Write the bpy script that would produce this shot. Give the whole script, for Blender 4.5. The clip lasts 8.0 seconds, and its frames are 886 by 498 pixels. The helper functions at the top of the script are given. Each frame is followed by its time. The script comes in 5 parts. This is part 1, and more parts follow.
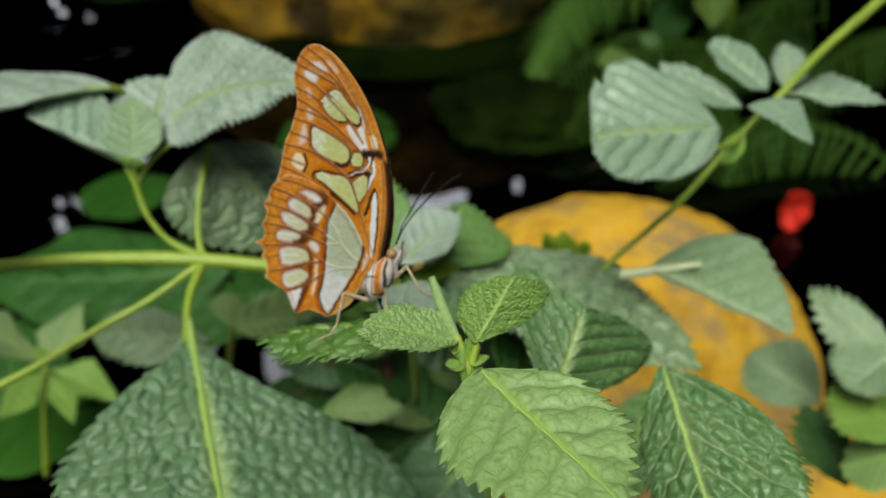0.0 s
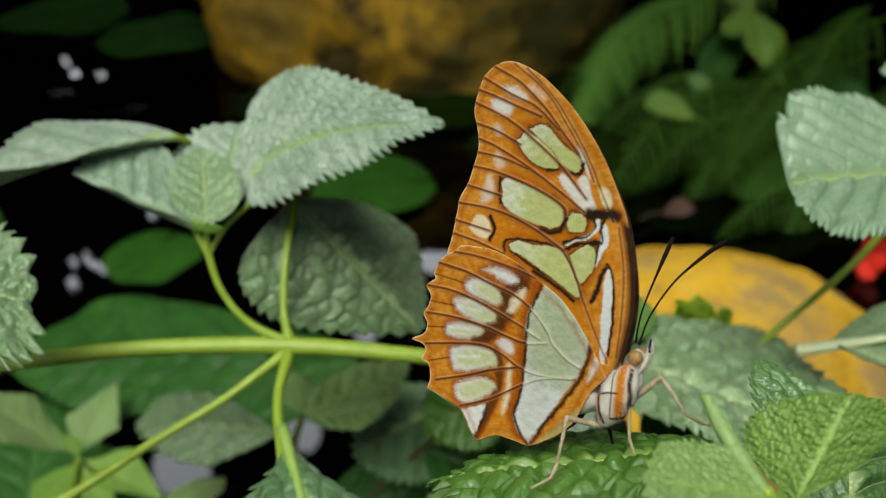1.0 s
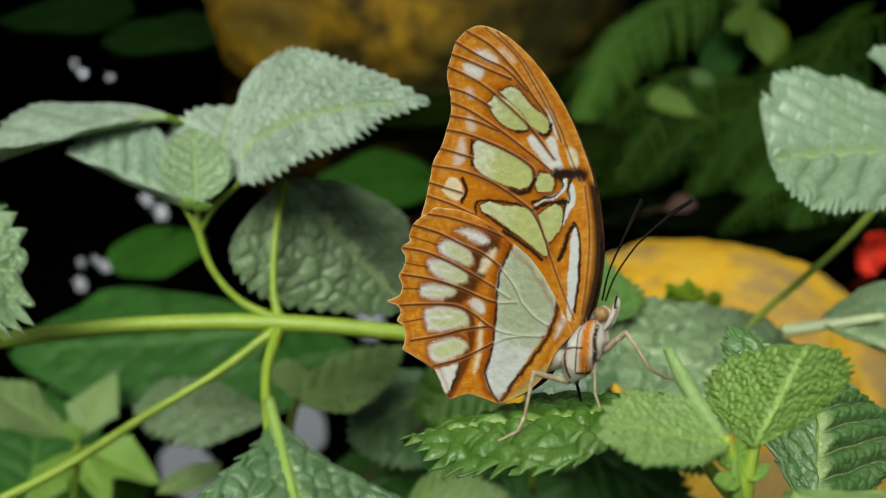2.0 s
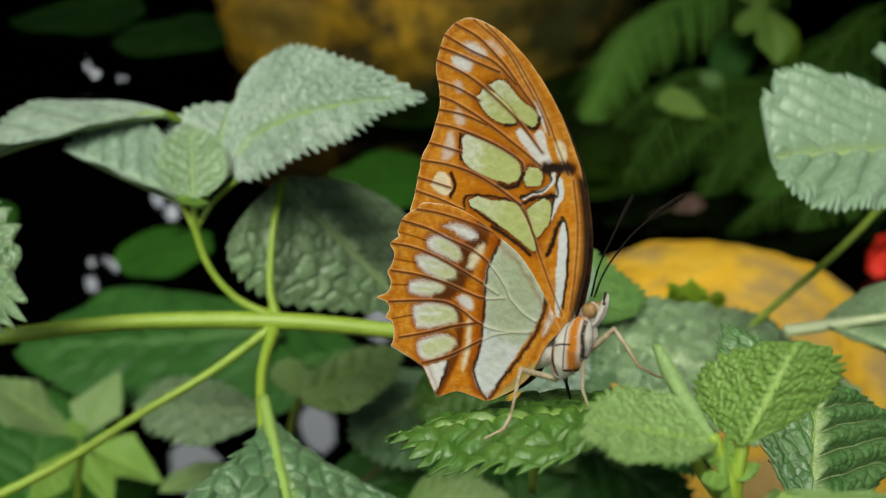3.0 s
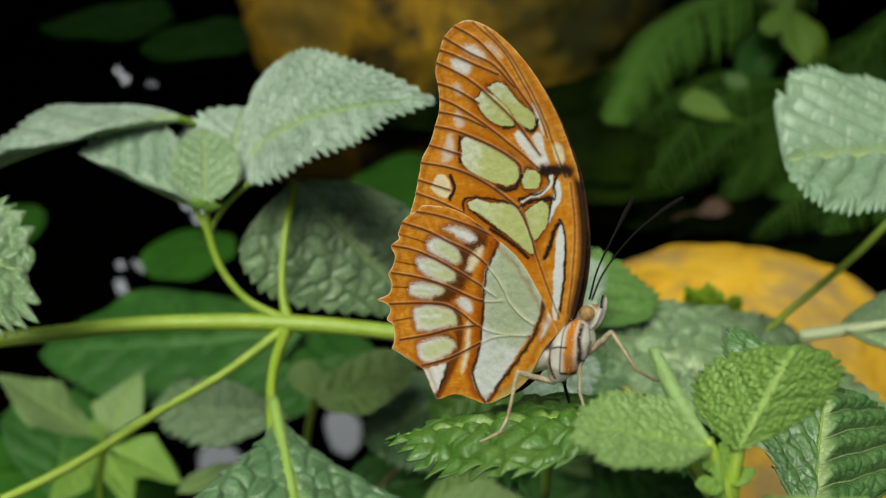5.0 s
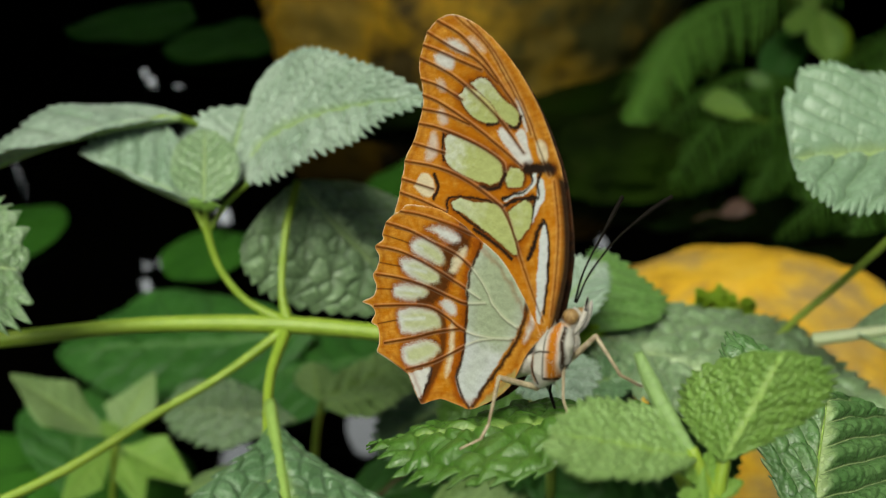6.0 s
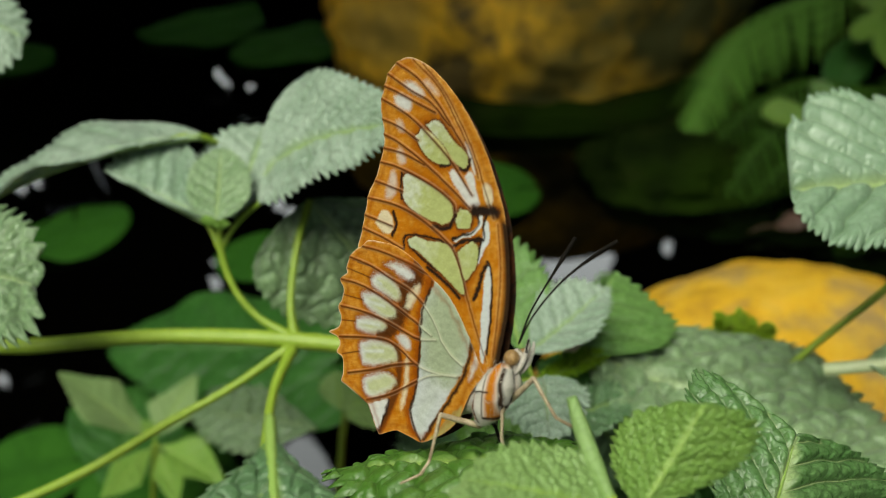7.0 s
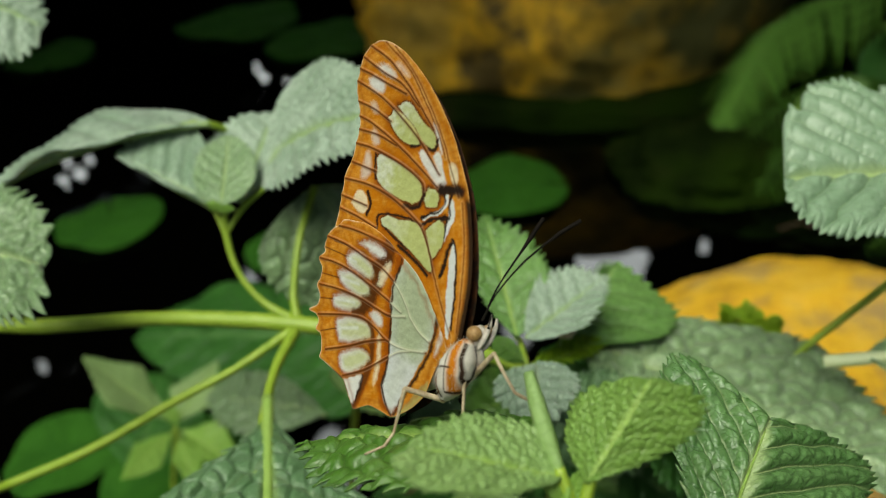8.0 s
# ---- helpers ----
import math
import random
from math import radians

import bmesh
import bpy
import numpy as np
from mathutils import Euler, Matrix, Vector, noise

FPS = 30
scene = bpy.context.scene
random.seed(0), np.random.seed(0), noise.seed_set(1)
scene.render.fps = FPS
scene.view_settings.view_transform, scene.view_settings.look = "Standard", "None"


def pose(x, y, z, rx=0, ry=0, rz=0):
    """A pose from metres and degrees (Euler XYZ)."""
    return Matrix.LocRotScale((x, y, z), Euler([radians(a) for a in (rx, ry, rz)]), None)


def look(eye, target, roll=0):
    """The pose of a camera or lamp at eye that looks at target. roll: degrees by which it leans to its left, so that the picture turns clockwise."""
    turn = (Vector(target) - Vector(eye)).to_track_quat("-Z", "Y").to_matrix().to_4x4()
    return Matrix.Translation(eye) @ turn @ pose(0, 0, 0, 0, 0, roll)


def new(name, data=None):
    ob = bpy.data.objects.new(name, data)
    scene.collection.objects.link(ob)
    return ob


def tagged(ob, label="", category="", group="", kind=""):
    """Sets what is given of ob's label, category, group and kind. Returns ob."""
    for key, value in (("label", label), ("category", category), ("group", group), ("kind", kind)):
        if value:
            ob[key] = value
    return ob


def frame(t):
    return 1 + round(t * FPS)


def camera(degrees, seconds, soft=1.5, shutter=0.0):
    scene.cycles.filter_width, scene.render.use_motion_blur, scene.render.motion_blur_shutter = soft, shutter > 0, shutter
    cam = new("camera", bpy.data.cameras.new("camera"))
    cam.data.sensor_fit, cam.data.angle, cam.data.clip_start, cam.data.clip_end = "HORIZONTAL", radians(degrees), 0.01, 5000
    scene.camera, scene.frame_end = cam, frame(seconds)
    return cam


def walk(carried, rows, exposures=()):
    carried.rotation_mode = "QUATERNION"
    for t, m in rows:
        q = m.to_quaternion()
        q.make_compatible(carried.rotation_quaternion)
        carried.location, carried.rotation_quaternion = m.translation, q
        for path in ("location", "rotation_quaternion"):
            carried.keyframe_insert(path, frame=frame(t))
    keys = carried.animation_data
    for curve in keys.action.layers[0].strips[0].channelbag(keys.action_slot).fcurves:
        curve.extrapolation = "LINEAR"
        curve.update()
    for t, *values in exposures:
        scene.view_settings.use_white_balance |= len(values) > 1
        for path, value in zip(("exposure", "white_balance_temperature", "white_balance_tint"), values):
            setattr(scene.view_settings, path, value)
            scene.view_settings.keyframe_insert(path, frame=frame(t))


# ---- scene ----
# The camera: a hand-held phone, a hand's width from a butterfly on a shrub over a pond.
cam = camera(53.1, 8.0, soft=0.5)
cam.data.dof.use_dof, cam.data.dof.focus_distance, cam.data.dof.aperture_fstop = True, 0.136, 19.0
METRES, EYE, TILT, LEAN, TURN = 0.13, 0.45, -36.0, 0.0, 0.0
ROWS = [
    (0.0, 0.0, 0.0, 0.0, -0.0, 0.0, -0.0),
    (0.5, -0.118, 0.3064, 0.0139, -0.24, 2.27, 1.08),
    (1.0, -0.2649, 0.408, 0.0576, 0.53, 3.25, 1.24),
    (1.5, -0.2362, 0.3723, 0.0437, 1.14, 3.42, 0.97),
    (2.0, -0.2259, 0.3912, 0.0094, 1.02, 3.4, 1.12),
    (3.5, -0.1792, 0.4089, 0.0016, 2.21, 3.57, 0.98),
    (4.0, -0.1657, 0.4042, -0.0071, 2.77, 3.65, 0.92),
    (4.5, -0.1715, 0.4039, -0.0001, 3.11, 3.71, 1.02),
    (6.0, -0.126, 0.4382, 0.002, 5.02, 3.86, 0.53),
    (6.5, -0.0977, 0.4612, 0.0182, 7.9, 3.92, 0.15),
    (7.0, -0.0009, 0.4276, 0.0413, 9.29, 3.86, -0.93),
    (7.5, 0.017, 0.4312, 0.0332, 10.58, 3.88, -1.36),
    (8.0, 0.0753, 0.4219, 0.0219, 11.62, 3.6, -1.78),
]

# Where the hand sways between those rows: time, eye, target, lean.
SWAY = [
    (0.3, (-0.008, 0.022, 0.437), (-0.006, 1.670, -0.696), -0.6),
    (0.7, (-0.025, 0.045, 0.426), (-0.024, 1.714, -0.677), -1.9),
    (1.2, (-0.034, 0.044, 0.427), (-0.069, 1.732, -0.645), -2.1),
    (1.8, (-0.029, 0.042, 0.423), (-0.067, 1.722, -0.661), -2.6),
    (6.2, (-0.013, 0.049, 0.415), (-0.243, 1.729, -0.646), -6.0),
    (6.8, (-0.004, 0.049, 0.420), (-0.319, 1.721, -0.630), -6.7),
    (7.2, (-0.001, 0.048, 0.419), (-0.347, 1.718, -0.625), -6.7),
    (7.8, (0.008, 0.049, 0.419), (-0.406, 1.701, -0.629), -7.8),
]

# ---- light ----
world = bpy.data.worlds.new("sky")
scene.world = world
world.use_nodes = True
sky = world.node_tree.nodes.new("ShaderNodeTexSky")
sky.sky_type, sky.sun_disc, sky.sun_elevation, sky.sun_rotation = "NISHITA", False, radians(65), radians(198)
sky.dust_density, sky.ozone_density = 4.0, 1.0
world.node_tree.nodes["Background"].inputs["Strength"].default_value = 0.05
world.node_tree.links.new(sky.outputs[0], world.node_tree.nodes["Background"].inputs["Color"])
sun = new("sun", bpy.data.lights.new("sun", "SUN"))
sun.data.energy, sun.data.angle, sun.data.color = 4.3, radians(38), (0.96, 1.0, 0.91)
sun.matrix_world = look((-0.5, -1.5, 3.4), (0, 0, 0))
scene.view_settings.exposure = -0.15


# ---- materials ----
def material(name):
    m = bpy.data.materials.new(name)
    m.use_nodes = True
    t = m.node_tree
    return m, t, t.nodes["Principled BSDF"]


def node(t, kind, **values):
    n = t.nodes.new(kind)
    for key, value in values.items():
        n.inputs[key.replace("_", " ")].default_value = value
    return n


def noise_node(t, scale, detail=4.0, rough=0.6, coords="Object"):
    n = node(t, "ShaderNodeTexNoise", Scale=scale, Detail=detail, Roughness=rough)
    c = t.nodes.new("ShaderNodeTexCoord")
    t.links.new(c.outputs[coords], n.inputs["Vector"])
    return n


def ramp(t, source, stops):
    r = t.nodes.new("ShaderNodeValToRGB")
    e = r.color_ramp.elements
    while len(e) < len(stops):
        e.new(0.5)
    for el, (p, c) in zip(e, stops):
        el.position, el.color = p, (*c, 1)
    t.links.new(source, r.inputs[0])
    return r.outputs[0]


def mix(t, fac, a, b, blend="MIX"):
    m = t.nodes.new("ShaderNodeMix")
    m.data_type, m.blend_type = "RGBA", blend
    for sock, v in ((m.inputs[0], fac), (m.inputs[6], a), (m.inputs[7], b)):
        if isinstance(v, (int, float)):
            sock.default_value = v
        elif isinstance(v, tuple):
            sock.default_value = (*v, 1)
        else:
            t.links.new(v, sock)
    return m.outputs[2]


def bump(t, bsdf, height, strength, distance):
    b = node(t, "ShaderNodeBump", Strength=strength, Distance=distance)
    t.links.new(height, b.inputs["Height"])
    t.links.new(b.outputs[0], bsdf.inputs["Normal"])
    return b


def leaf_material(name, dark, light, vein, rough=0.42, through_light=0.25, gloss=0.5, sheen=0.0, cell=520, pucker=0.18):
    """A leaf blade: mottled green with shade painted into its grooves, paler veins from the mesh's own vein attribute,
    light shining through.
    """
    m, t, b = material(name)
    a = t.nodes.new("ShaderNodeAttribute")
    a.attribute_name = "vein"
    n1, n2 = noise_node(t, 60, 5), noise_node(t, 900, 3)
    base = ramp(t, n1.outputs[0], [(0.36, dark), (0.64, light)])
    info = t.nodes.new("ShaderNodeObjectInfo")
    base = mix(t, 0.35, base, ramp(t, info.outputs["Random"], [(0.0, dark), (1.0, light)]))
    base = mix(t, 0.25, base, ramp(t, n2.outputs[0], [(0.35, dark), (0.65, light)]))
    # Groove shade painted in: a darker green along the finer veins.
    groove_shade = t.nodes.new("ShaderNodeAttribute")
    groove_shade.attribute_name = "groove_shade"
    base = mix(t, groove_shade.outputs["Fac"], base, tuple(c * 0.35 for c in dark))
    base = mix(t, a.outputs["Fac"], base, vein)
    t.links.new(base, b.inputs["Base Color"])
    b.inputs["Roughness"].default_value, b.inputs["Specular IOR Level"].default_value = rough, gloss
    wear = ramp(t, n2.outputs[0], [(0.35, (rough * 0.8,) * 3), (0.65, (min(1.0, rough * 1.35),) * 3)])
    t.links.new(wear, b.inputs["Roughness"])
    b.inputs["Sheen Weight"].default_value, b.inputs["Sheen Roughness"].default_value = sheen, 0.5
    n3 = noise_node(t, 1500, 4)
    vor = node(t, "ShaderNodeTexVoronoi", Scale=cell)
    vor.feature = "DISTANCE_TO_EDGE"
    warp = noise_node(t, 300, 2)
    co = t.nodes.new("ShaderNodeTexCoord")
    add = t.nodes.new("ShaderNodeVectorMath")
    add.operation = "MULTIPLY_ADD"
    add.inputs[1].default_value = (0.0015, 0.0015, 0.0015)
    t.links.new(warp.outputs["Color"], add.inputs[0])
    t.links.new(co.outputs["Object"], add.inputs[2])
    t.links.new(add.outputs[0], vor.inputs["Vector"])
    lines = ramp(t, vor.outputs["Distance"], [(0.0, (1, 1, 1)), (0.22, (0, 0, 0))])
    # Joints between the small fields are darkened too, as if shaded.
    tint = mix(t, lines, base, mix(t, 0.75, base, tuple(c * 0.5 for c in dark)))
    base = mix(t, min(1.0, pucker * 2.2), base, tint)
    t.links.new(base, b.inputs["Base Color"])
    cells = ramp(t, vor.outputs["Distance"], [(0.0, (0, 0, 0)), (0.16, (0.62, 0.62, 0.62)), (0.4, (1, 1, 1))])
    bump(t, b, mix(t, 0.18, cells, n3.outputs[0]), pucker, 0.0009)
    tr = t.nodes.new("ShaderNodeBsdfTranslucent")
    t.links.new(mix(t, 0.6, base, (0.25, 0.5, 0.05)), tr.inputs[0])
    ms = node(t, "ShaderNodeMixShader", Fac=through_light)
    t.links.new(b.outputs[0], ms.inputs[1])
    t.links.new(tr.outputs[0], ms.inputs[2])
    t.links.new(ms.outputs[0], t.nodes["Material Output"].inputs[0])
    return m


def plain_material(name, a, b_col, rough, scale, bump_strength=0.3, bump_distance=0.0004, gloss=0.5):
    m, t, b = material(name)
    n = noise_node(t, scale, 5)
    n2 = noise_node(t, scale * 6, 3)
    c = mix(t, 0.3, ramp(t, n.outputs[0], [(0.3, a), (0.7, b_col)]), ramp(t, n2.outputs[0], [(0.35, a), (0.65, b_col)]))
    t.links.new(c, b.inputs["Base Color"])
    b.inputs["Roughness"].default_value, b.inputs["Specular IOR Level"].default_value = rough, gloss
    bump(t, b, n2.outputs[0], bump_strength, bump_distance)
    return m


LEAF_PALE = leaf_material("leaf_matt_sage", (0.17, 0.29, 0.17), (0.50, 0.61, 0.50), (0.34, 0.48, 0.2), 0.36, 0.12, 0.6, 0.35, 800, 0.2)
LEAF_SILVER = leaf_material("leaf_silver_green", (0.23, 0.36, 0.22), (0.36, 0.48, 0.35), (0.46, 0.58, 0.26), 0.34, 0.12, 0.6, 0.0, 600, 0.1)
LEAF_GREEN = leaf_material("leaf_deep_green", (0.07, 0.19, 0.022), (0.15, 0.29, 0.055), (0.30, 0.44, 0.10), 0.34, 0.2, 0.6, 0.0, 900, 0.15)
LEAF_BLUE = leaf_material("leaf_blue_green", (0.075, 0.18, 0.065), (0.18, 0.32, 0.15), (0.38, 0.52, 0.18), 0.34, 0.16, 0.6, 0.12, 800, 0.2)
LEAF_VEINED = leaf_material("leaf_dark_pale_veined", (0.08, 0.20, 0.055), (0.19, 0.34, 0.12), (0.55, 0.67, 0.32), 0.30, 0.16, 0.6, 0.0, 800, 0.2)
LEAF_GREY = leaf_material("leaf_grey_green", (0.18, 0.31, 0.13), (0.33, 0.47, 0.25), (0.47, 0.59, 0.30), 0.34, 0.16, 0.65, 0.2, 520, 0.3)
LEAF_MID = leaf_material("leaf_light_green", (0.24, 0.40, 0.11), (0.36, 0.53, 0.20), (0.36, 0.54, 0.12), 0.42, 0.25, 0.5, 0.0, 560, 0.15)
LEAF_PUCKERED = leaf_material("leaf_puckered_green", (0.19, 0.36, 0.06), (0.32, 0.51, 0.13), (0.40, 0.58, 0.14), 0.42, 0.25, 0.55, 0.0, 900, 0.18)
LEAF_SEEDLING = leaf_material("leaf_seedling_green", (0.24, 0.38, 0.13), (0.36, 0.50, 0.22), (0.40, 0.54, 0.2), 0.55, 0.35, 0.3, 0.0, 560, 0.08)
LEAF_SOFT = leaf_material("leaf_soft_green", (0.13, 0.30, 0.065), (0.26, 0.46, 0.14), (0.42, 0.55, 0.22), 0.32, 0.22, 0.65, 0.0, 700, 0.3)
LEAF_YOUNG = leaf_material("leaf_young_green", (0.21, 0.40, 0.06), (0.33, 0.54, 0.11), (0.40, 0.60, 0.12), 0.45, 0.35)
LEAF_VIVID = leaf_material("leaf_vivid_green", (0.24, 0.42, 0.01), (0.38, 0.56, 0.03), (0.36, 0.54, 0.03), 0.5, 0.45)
# Dimmed green for the low leaves: the shade there is put into the colour.
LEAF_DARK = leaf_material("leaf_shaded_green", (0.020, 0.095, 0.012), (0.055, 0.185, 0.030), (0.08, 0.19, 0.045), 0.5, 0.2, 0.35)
LEAF_PAD = leaf_material("lily_pad_green", (0.014, 0.070, 0.006), (0.040, 0.145, 0.014), (0.05, 0.17, 0.02), 0.7, 0.05, 0.12)
STEM = plain_material("stem_yellow_green", (0.21, 0.33, 0.025), (0.33, 0.45, 0.055), 0.4, 250)
PETIOLE_PALE = plain_material("petiole_cream_green", (0.52, 0.60, 0.32), (0.70, 0.75, 0.48), 0.4, 300)
RIB = plain_material("midrib_light_green", (0.22, 0.36, 0.07), (0.32, 0.46, 0.11), 0.4, 400)
RIB_GREY = plain_material("midrib_grey_green", (0.24, 0.36, 0.13), (0.34, 0.46, 0.19), 0.4, 400)
RIB_DARK = plain_material("midrib_dark_green", (0.05, 0.14, 0.03), (0.09, 0.2, 0.05), 0.5, 400)
STEM_DARK = plain_material("stem_brown", (0.06, 0.035, 0.02), (0.13, 0.07, 0.03), 0.6, 250)
FERN = leaf_material("fern_green", (0.10, 0.27, 0.03), (0.20, 0.42, 0.07), (0.20, 0.42, 0.08), 0.6, 0.3, 0.2)
# The fern green again, darkened to put shade into the fronds behind.
FERN_DARK = leaf_material("fern_green_dimmed", (0.026, 0.08, 0.007), (0.065, 0.165, 0.018), (0.07, 0.17, 0.02), 0.6, 0.3, 0.2)
PINK = plain_material("bud_pink", (0.45, 0.30, 0.22), (0.62, 0.45, 0.34), 0.6, 500)
DRY = plain_material("dry_leaf_brown", (0.03, 0.015, 0.01), (0.15, 0.08, 0.06), 0.5, 60)
RED = plain_material("petal_red", (0.75, 0.02, 0.012), (0.9, 0.05, 0.02), 0.5, 200)
BODY = plain_material("butterfly_fur_white", (0.42, 0.36, 0.30), (0.75, 0.70, 0.64), 0.8, 900, 0.8, 0.0003)
LEG = plain_material("butterfly_leg_buff", (0.20, 0.12, 0.06), (0.62, 0.52, 0.36), 0.5, 420)
BLACK = plain_material("antenna_black", (0.006, 0.005, 0.004), (0.014, 0.011, 0.009), 0.7, 800, 0.3, 0.0004, 0.05)
EYE_BROWN = plain_material("compound_eye_brown", (0.16, 0.08, 0.025), (0.50, 0.30, 0.12), 0.35, 3000)


def rock_material(name, stops, stain, scale, grain=0.35, gloss=0.25):
    m, t, b = material(name)
    n, n2, n3 = noise_node(t, scale, 6, 0.65), noise_node(t, scale * 0.45, 4), noise_node(t, scale * 12, 5)
    c = ramp(t, n.outputs[0], stops)
    c = mix(t, ramp(t, n2.outputs[0], [(0.48, (0, 0, 0)), (0.62, (1, 1, 1))]), c, stain)
    c = mix(t, grain, c, ramp(t, n3.outputs[0], [(0.3, (0.12, 0.08, 0.03)), (0.7, (0.8, 0.6, 0.3))]), "OVERLAY")
    t.links.new(c, b.inputs["Base Color"])
    b.inputs["Roughness"].default_value, b.inputs["Specular IOR Level"].default_value = 0.75, gloss
    bump(t, b, n3.outputs[0], 0.6, 0.003)
    return m


ROCK_YELLOW = rock_material("rock_ochre_yellow", [(0.3, (0.46, 0.27, 0.03)), (0.48, (0.70, 0.44, 0.03)), (0.7, (0.80, 0.55, 0.08))], (0.42, 0.30, 0.12), 42, 0.35)
ROCK_BROWN = rock_material("rock_ochre_brown", [(0.38, (0.12, 0.085, 0.025)), (0.5, (0.86, 0.50, 0.035)), (0.62, (0.55, 0.36, 0.06))], (0.10, 0.10, 0.03), 8, 0.1)
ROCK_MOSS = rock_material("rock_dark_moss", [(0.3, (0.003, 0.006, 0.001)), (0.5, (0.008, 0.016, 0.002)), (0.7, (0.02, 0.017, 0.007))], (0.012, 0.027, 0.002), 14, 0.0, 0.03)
MUD = plain_material("pond_mud", (0.010, 0.008, 0.006), (0.03, 0.022, 0.015), 0.9, 20, 0.5, 0.01)
SHADE_HEDGE = plain_material("unseen_hedge_near_black", (0.0015, 0.003, 0.001), (0.005, 0.009, 0.003), 0.95, 3, 0.5, 0.02, 0.0)

# Glow of an added sky shell, strong enough to mirror as glints.
SKY_GLOW, st, sb = material("glint_sky_glow")
sb.inputs["Base Color"].default_value = (0, 0, 0, 1)
sb.inputs["Emission Color"].default_value, sb.inputs["Emission Strength"].default_value = (0.86, 0.92, 1.0, 1), 9.0

WATER, wt, wb = material("pond_water")
wb.inputs["Base Color"].default_value = (0.0004, 0.0004, 0.0003, 1)
wb.inputs["Roughness"].default_value, wb.inputs["IOR"].default_value = 0.02, 1.33
bump(wt, wb, noise_node(wt, 14, 2).outputs[0], 0.05, 0.004)

WING, gt, gb = material("wing_scales")
ga = gt.nodes.new("ShaderNodeAttribute")
ga.attribute_name = "scales"
gn = noise_node(gt, 2600, 3)
gt.links.new(mix(gt, 0.07, ga.outputs["Color"], ramp(gt, gn.outputs[0], [(0.3, (0.35, 0.35, 0.35)), (0.7, (0.7, 0.7, 0.7))]), "OVERLAY"), gb.inputs["Base Color"])
gb.inputs["Roughness"].default_value, gb.inputs["Specular IOR Level"].default_value = 0.75, 0.04
bump(gt, gb, gn.outputs[0], 0.12, 0.0001)


# ---- builders ----
def thing(name, at, label, category, group="", kind=""):
    e = new(name)
    e.location = at
    return tagged(e, label, category, group, kind)


def root_place(ob):
    p = Vector((0, 0, 0))
    while ob is not None:
        p, ob = p + ob.location, ob.parent
    return p


def part(name, bm, mat, parent=None, label="", smooth=True, attrs=()):
    """Links a mesh given in world metres (bmesh, or vertices and faces) as one object under its thing."""
    me = bpy.data.meshes.new(name)
    if isinstance(bm, tuple):
        me.from_pydata([tuple(v) for v in bm[0]], [], bm[1])
    else:
        bm.to_mesh(me)
        bm.free()
    if parent is not None:
        me.transform(Matrix.Translation(-root_place(parent)))
    me.polygons.foreach_set("use_smooth", [smooth] * len(me.polygons))
    for key, kind, values in attrs:
        at = me.attributes.new(key, kind, "POINT")
        at.data.foreach_set("value" if kind == "FLOAT" else "color", np.asarray(values, dtype=np.float32).ravel())
    me.materials.append(mat)
    me.update()
    ob = new(name, me)
    ob.parent = parent
    if label:
        ob["label"] = label
    return ob


def grid_faces(nu, nv, wrap=False):
    f = []
    for i in range(nu - 1):
        for j in range(nv if wrap else nv - 1):
            k = (j + 1) % nv
            f.append((i * nv + j, i * nv + k, (i + 1) * nv + k, (i + 1) * nv + j))
    return f


def spline(points, n):
    """A smooth line through a few points."""
    p = np.array(points, float)
    if len(p) == 2:
        return p[0] + (p[1] - p[0]) * np.linspace(0, 1, n)[:, None]
    q = np.vstack([2 * p[0] - p[1], p, 2 * p[-1] - p[-2]])
    out = []
    for s in np.linspace(0, len(p) - 1 - 1e-6, n):
        i, u = int(s), s - int(s)
        a, b, c, d = q[i:i + 4]
        out.append(0.5 * (2 * b + (c - a) * u + (2 * a - 5 * b + 4 * c - d) * u * u + (3 * b - a - 3 * c + d) * u ** 3))
    return np.array(out)


def tube(points, radii, n=24, sides=10, square=0.0):
    """A round or slightly four-edged stalk along a smooth line, closed at its ends."""
    line = spline(points, n)
    rad = np.interp(np.linspace(0, 1, n), np.linspace(0, 1, len(radii)), radii)
    tan = np.gradient(line, axis=0)
    tan /= np.linalg.norm(tan, axis=1)[:, None]
    ref = np.array((0.3, 0.2, 0.93)) if abs(tan[0, 2]) < 0.9 else np.array((1.0, 0.1, 0.0))
    verts = []
    for c, d, r in zip(line, tan, rad):
        e1 = ref - d * (ref @ d)
        e1 /= np.linalg.norm(e1)
        ref = e1
        e2 = np.cross(d, e1)
        for k in range(sides):
            a = 2 * math.pi * k / sides
            rr = r * (1 + square * math.cos(4 * a))
            verts.append(c + rr * (math.cos(a) * e1 + math.sin(a) * e2))
    faces = grid_faces(n, sides, True)
    faces += [tuple(range(sides - 1, -1, -1)), tuple((n - 1) * sides + k for k in range(sides))]
    return verts, faces


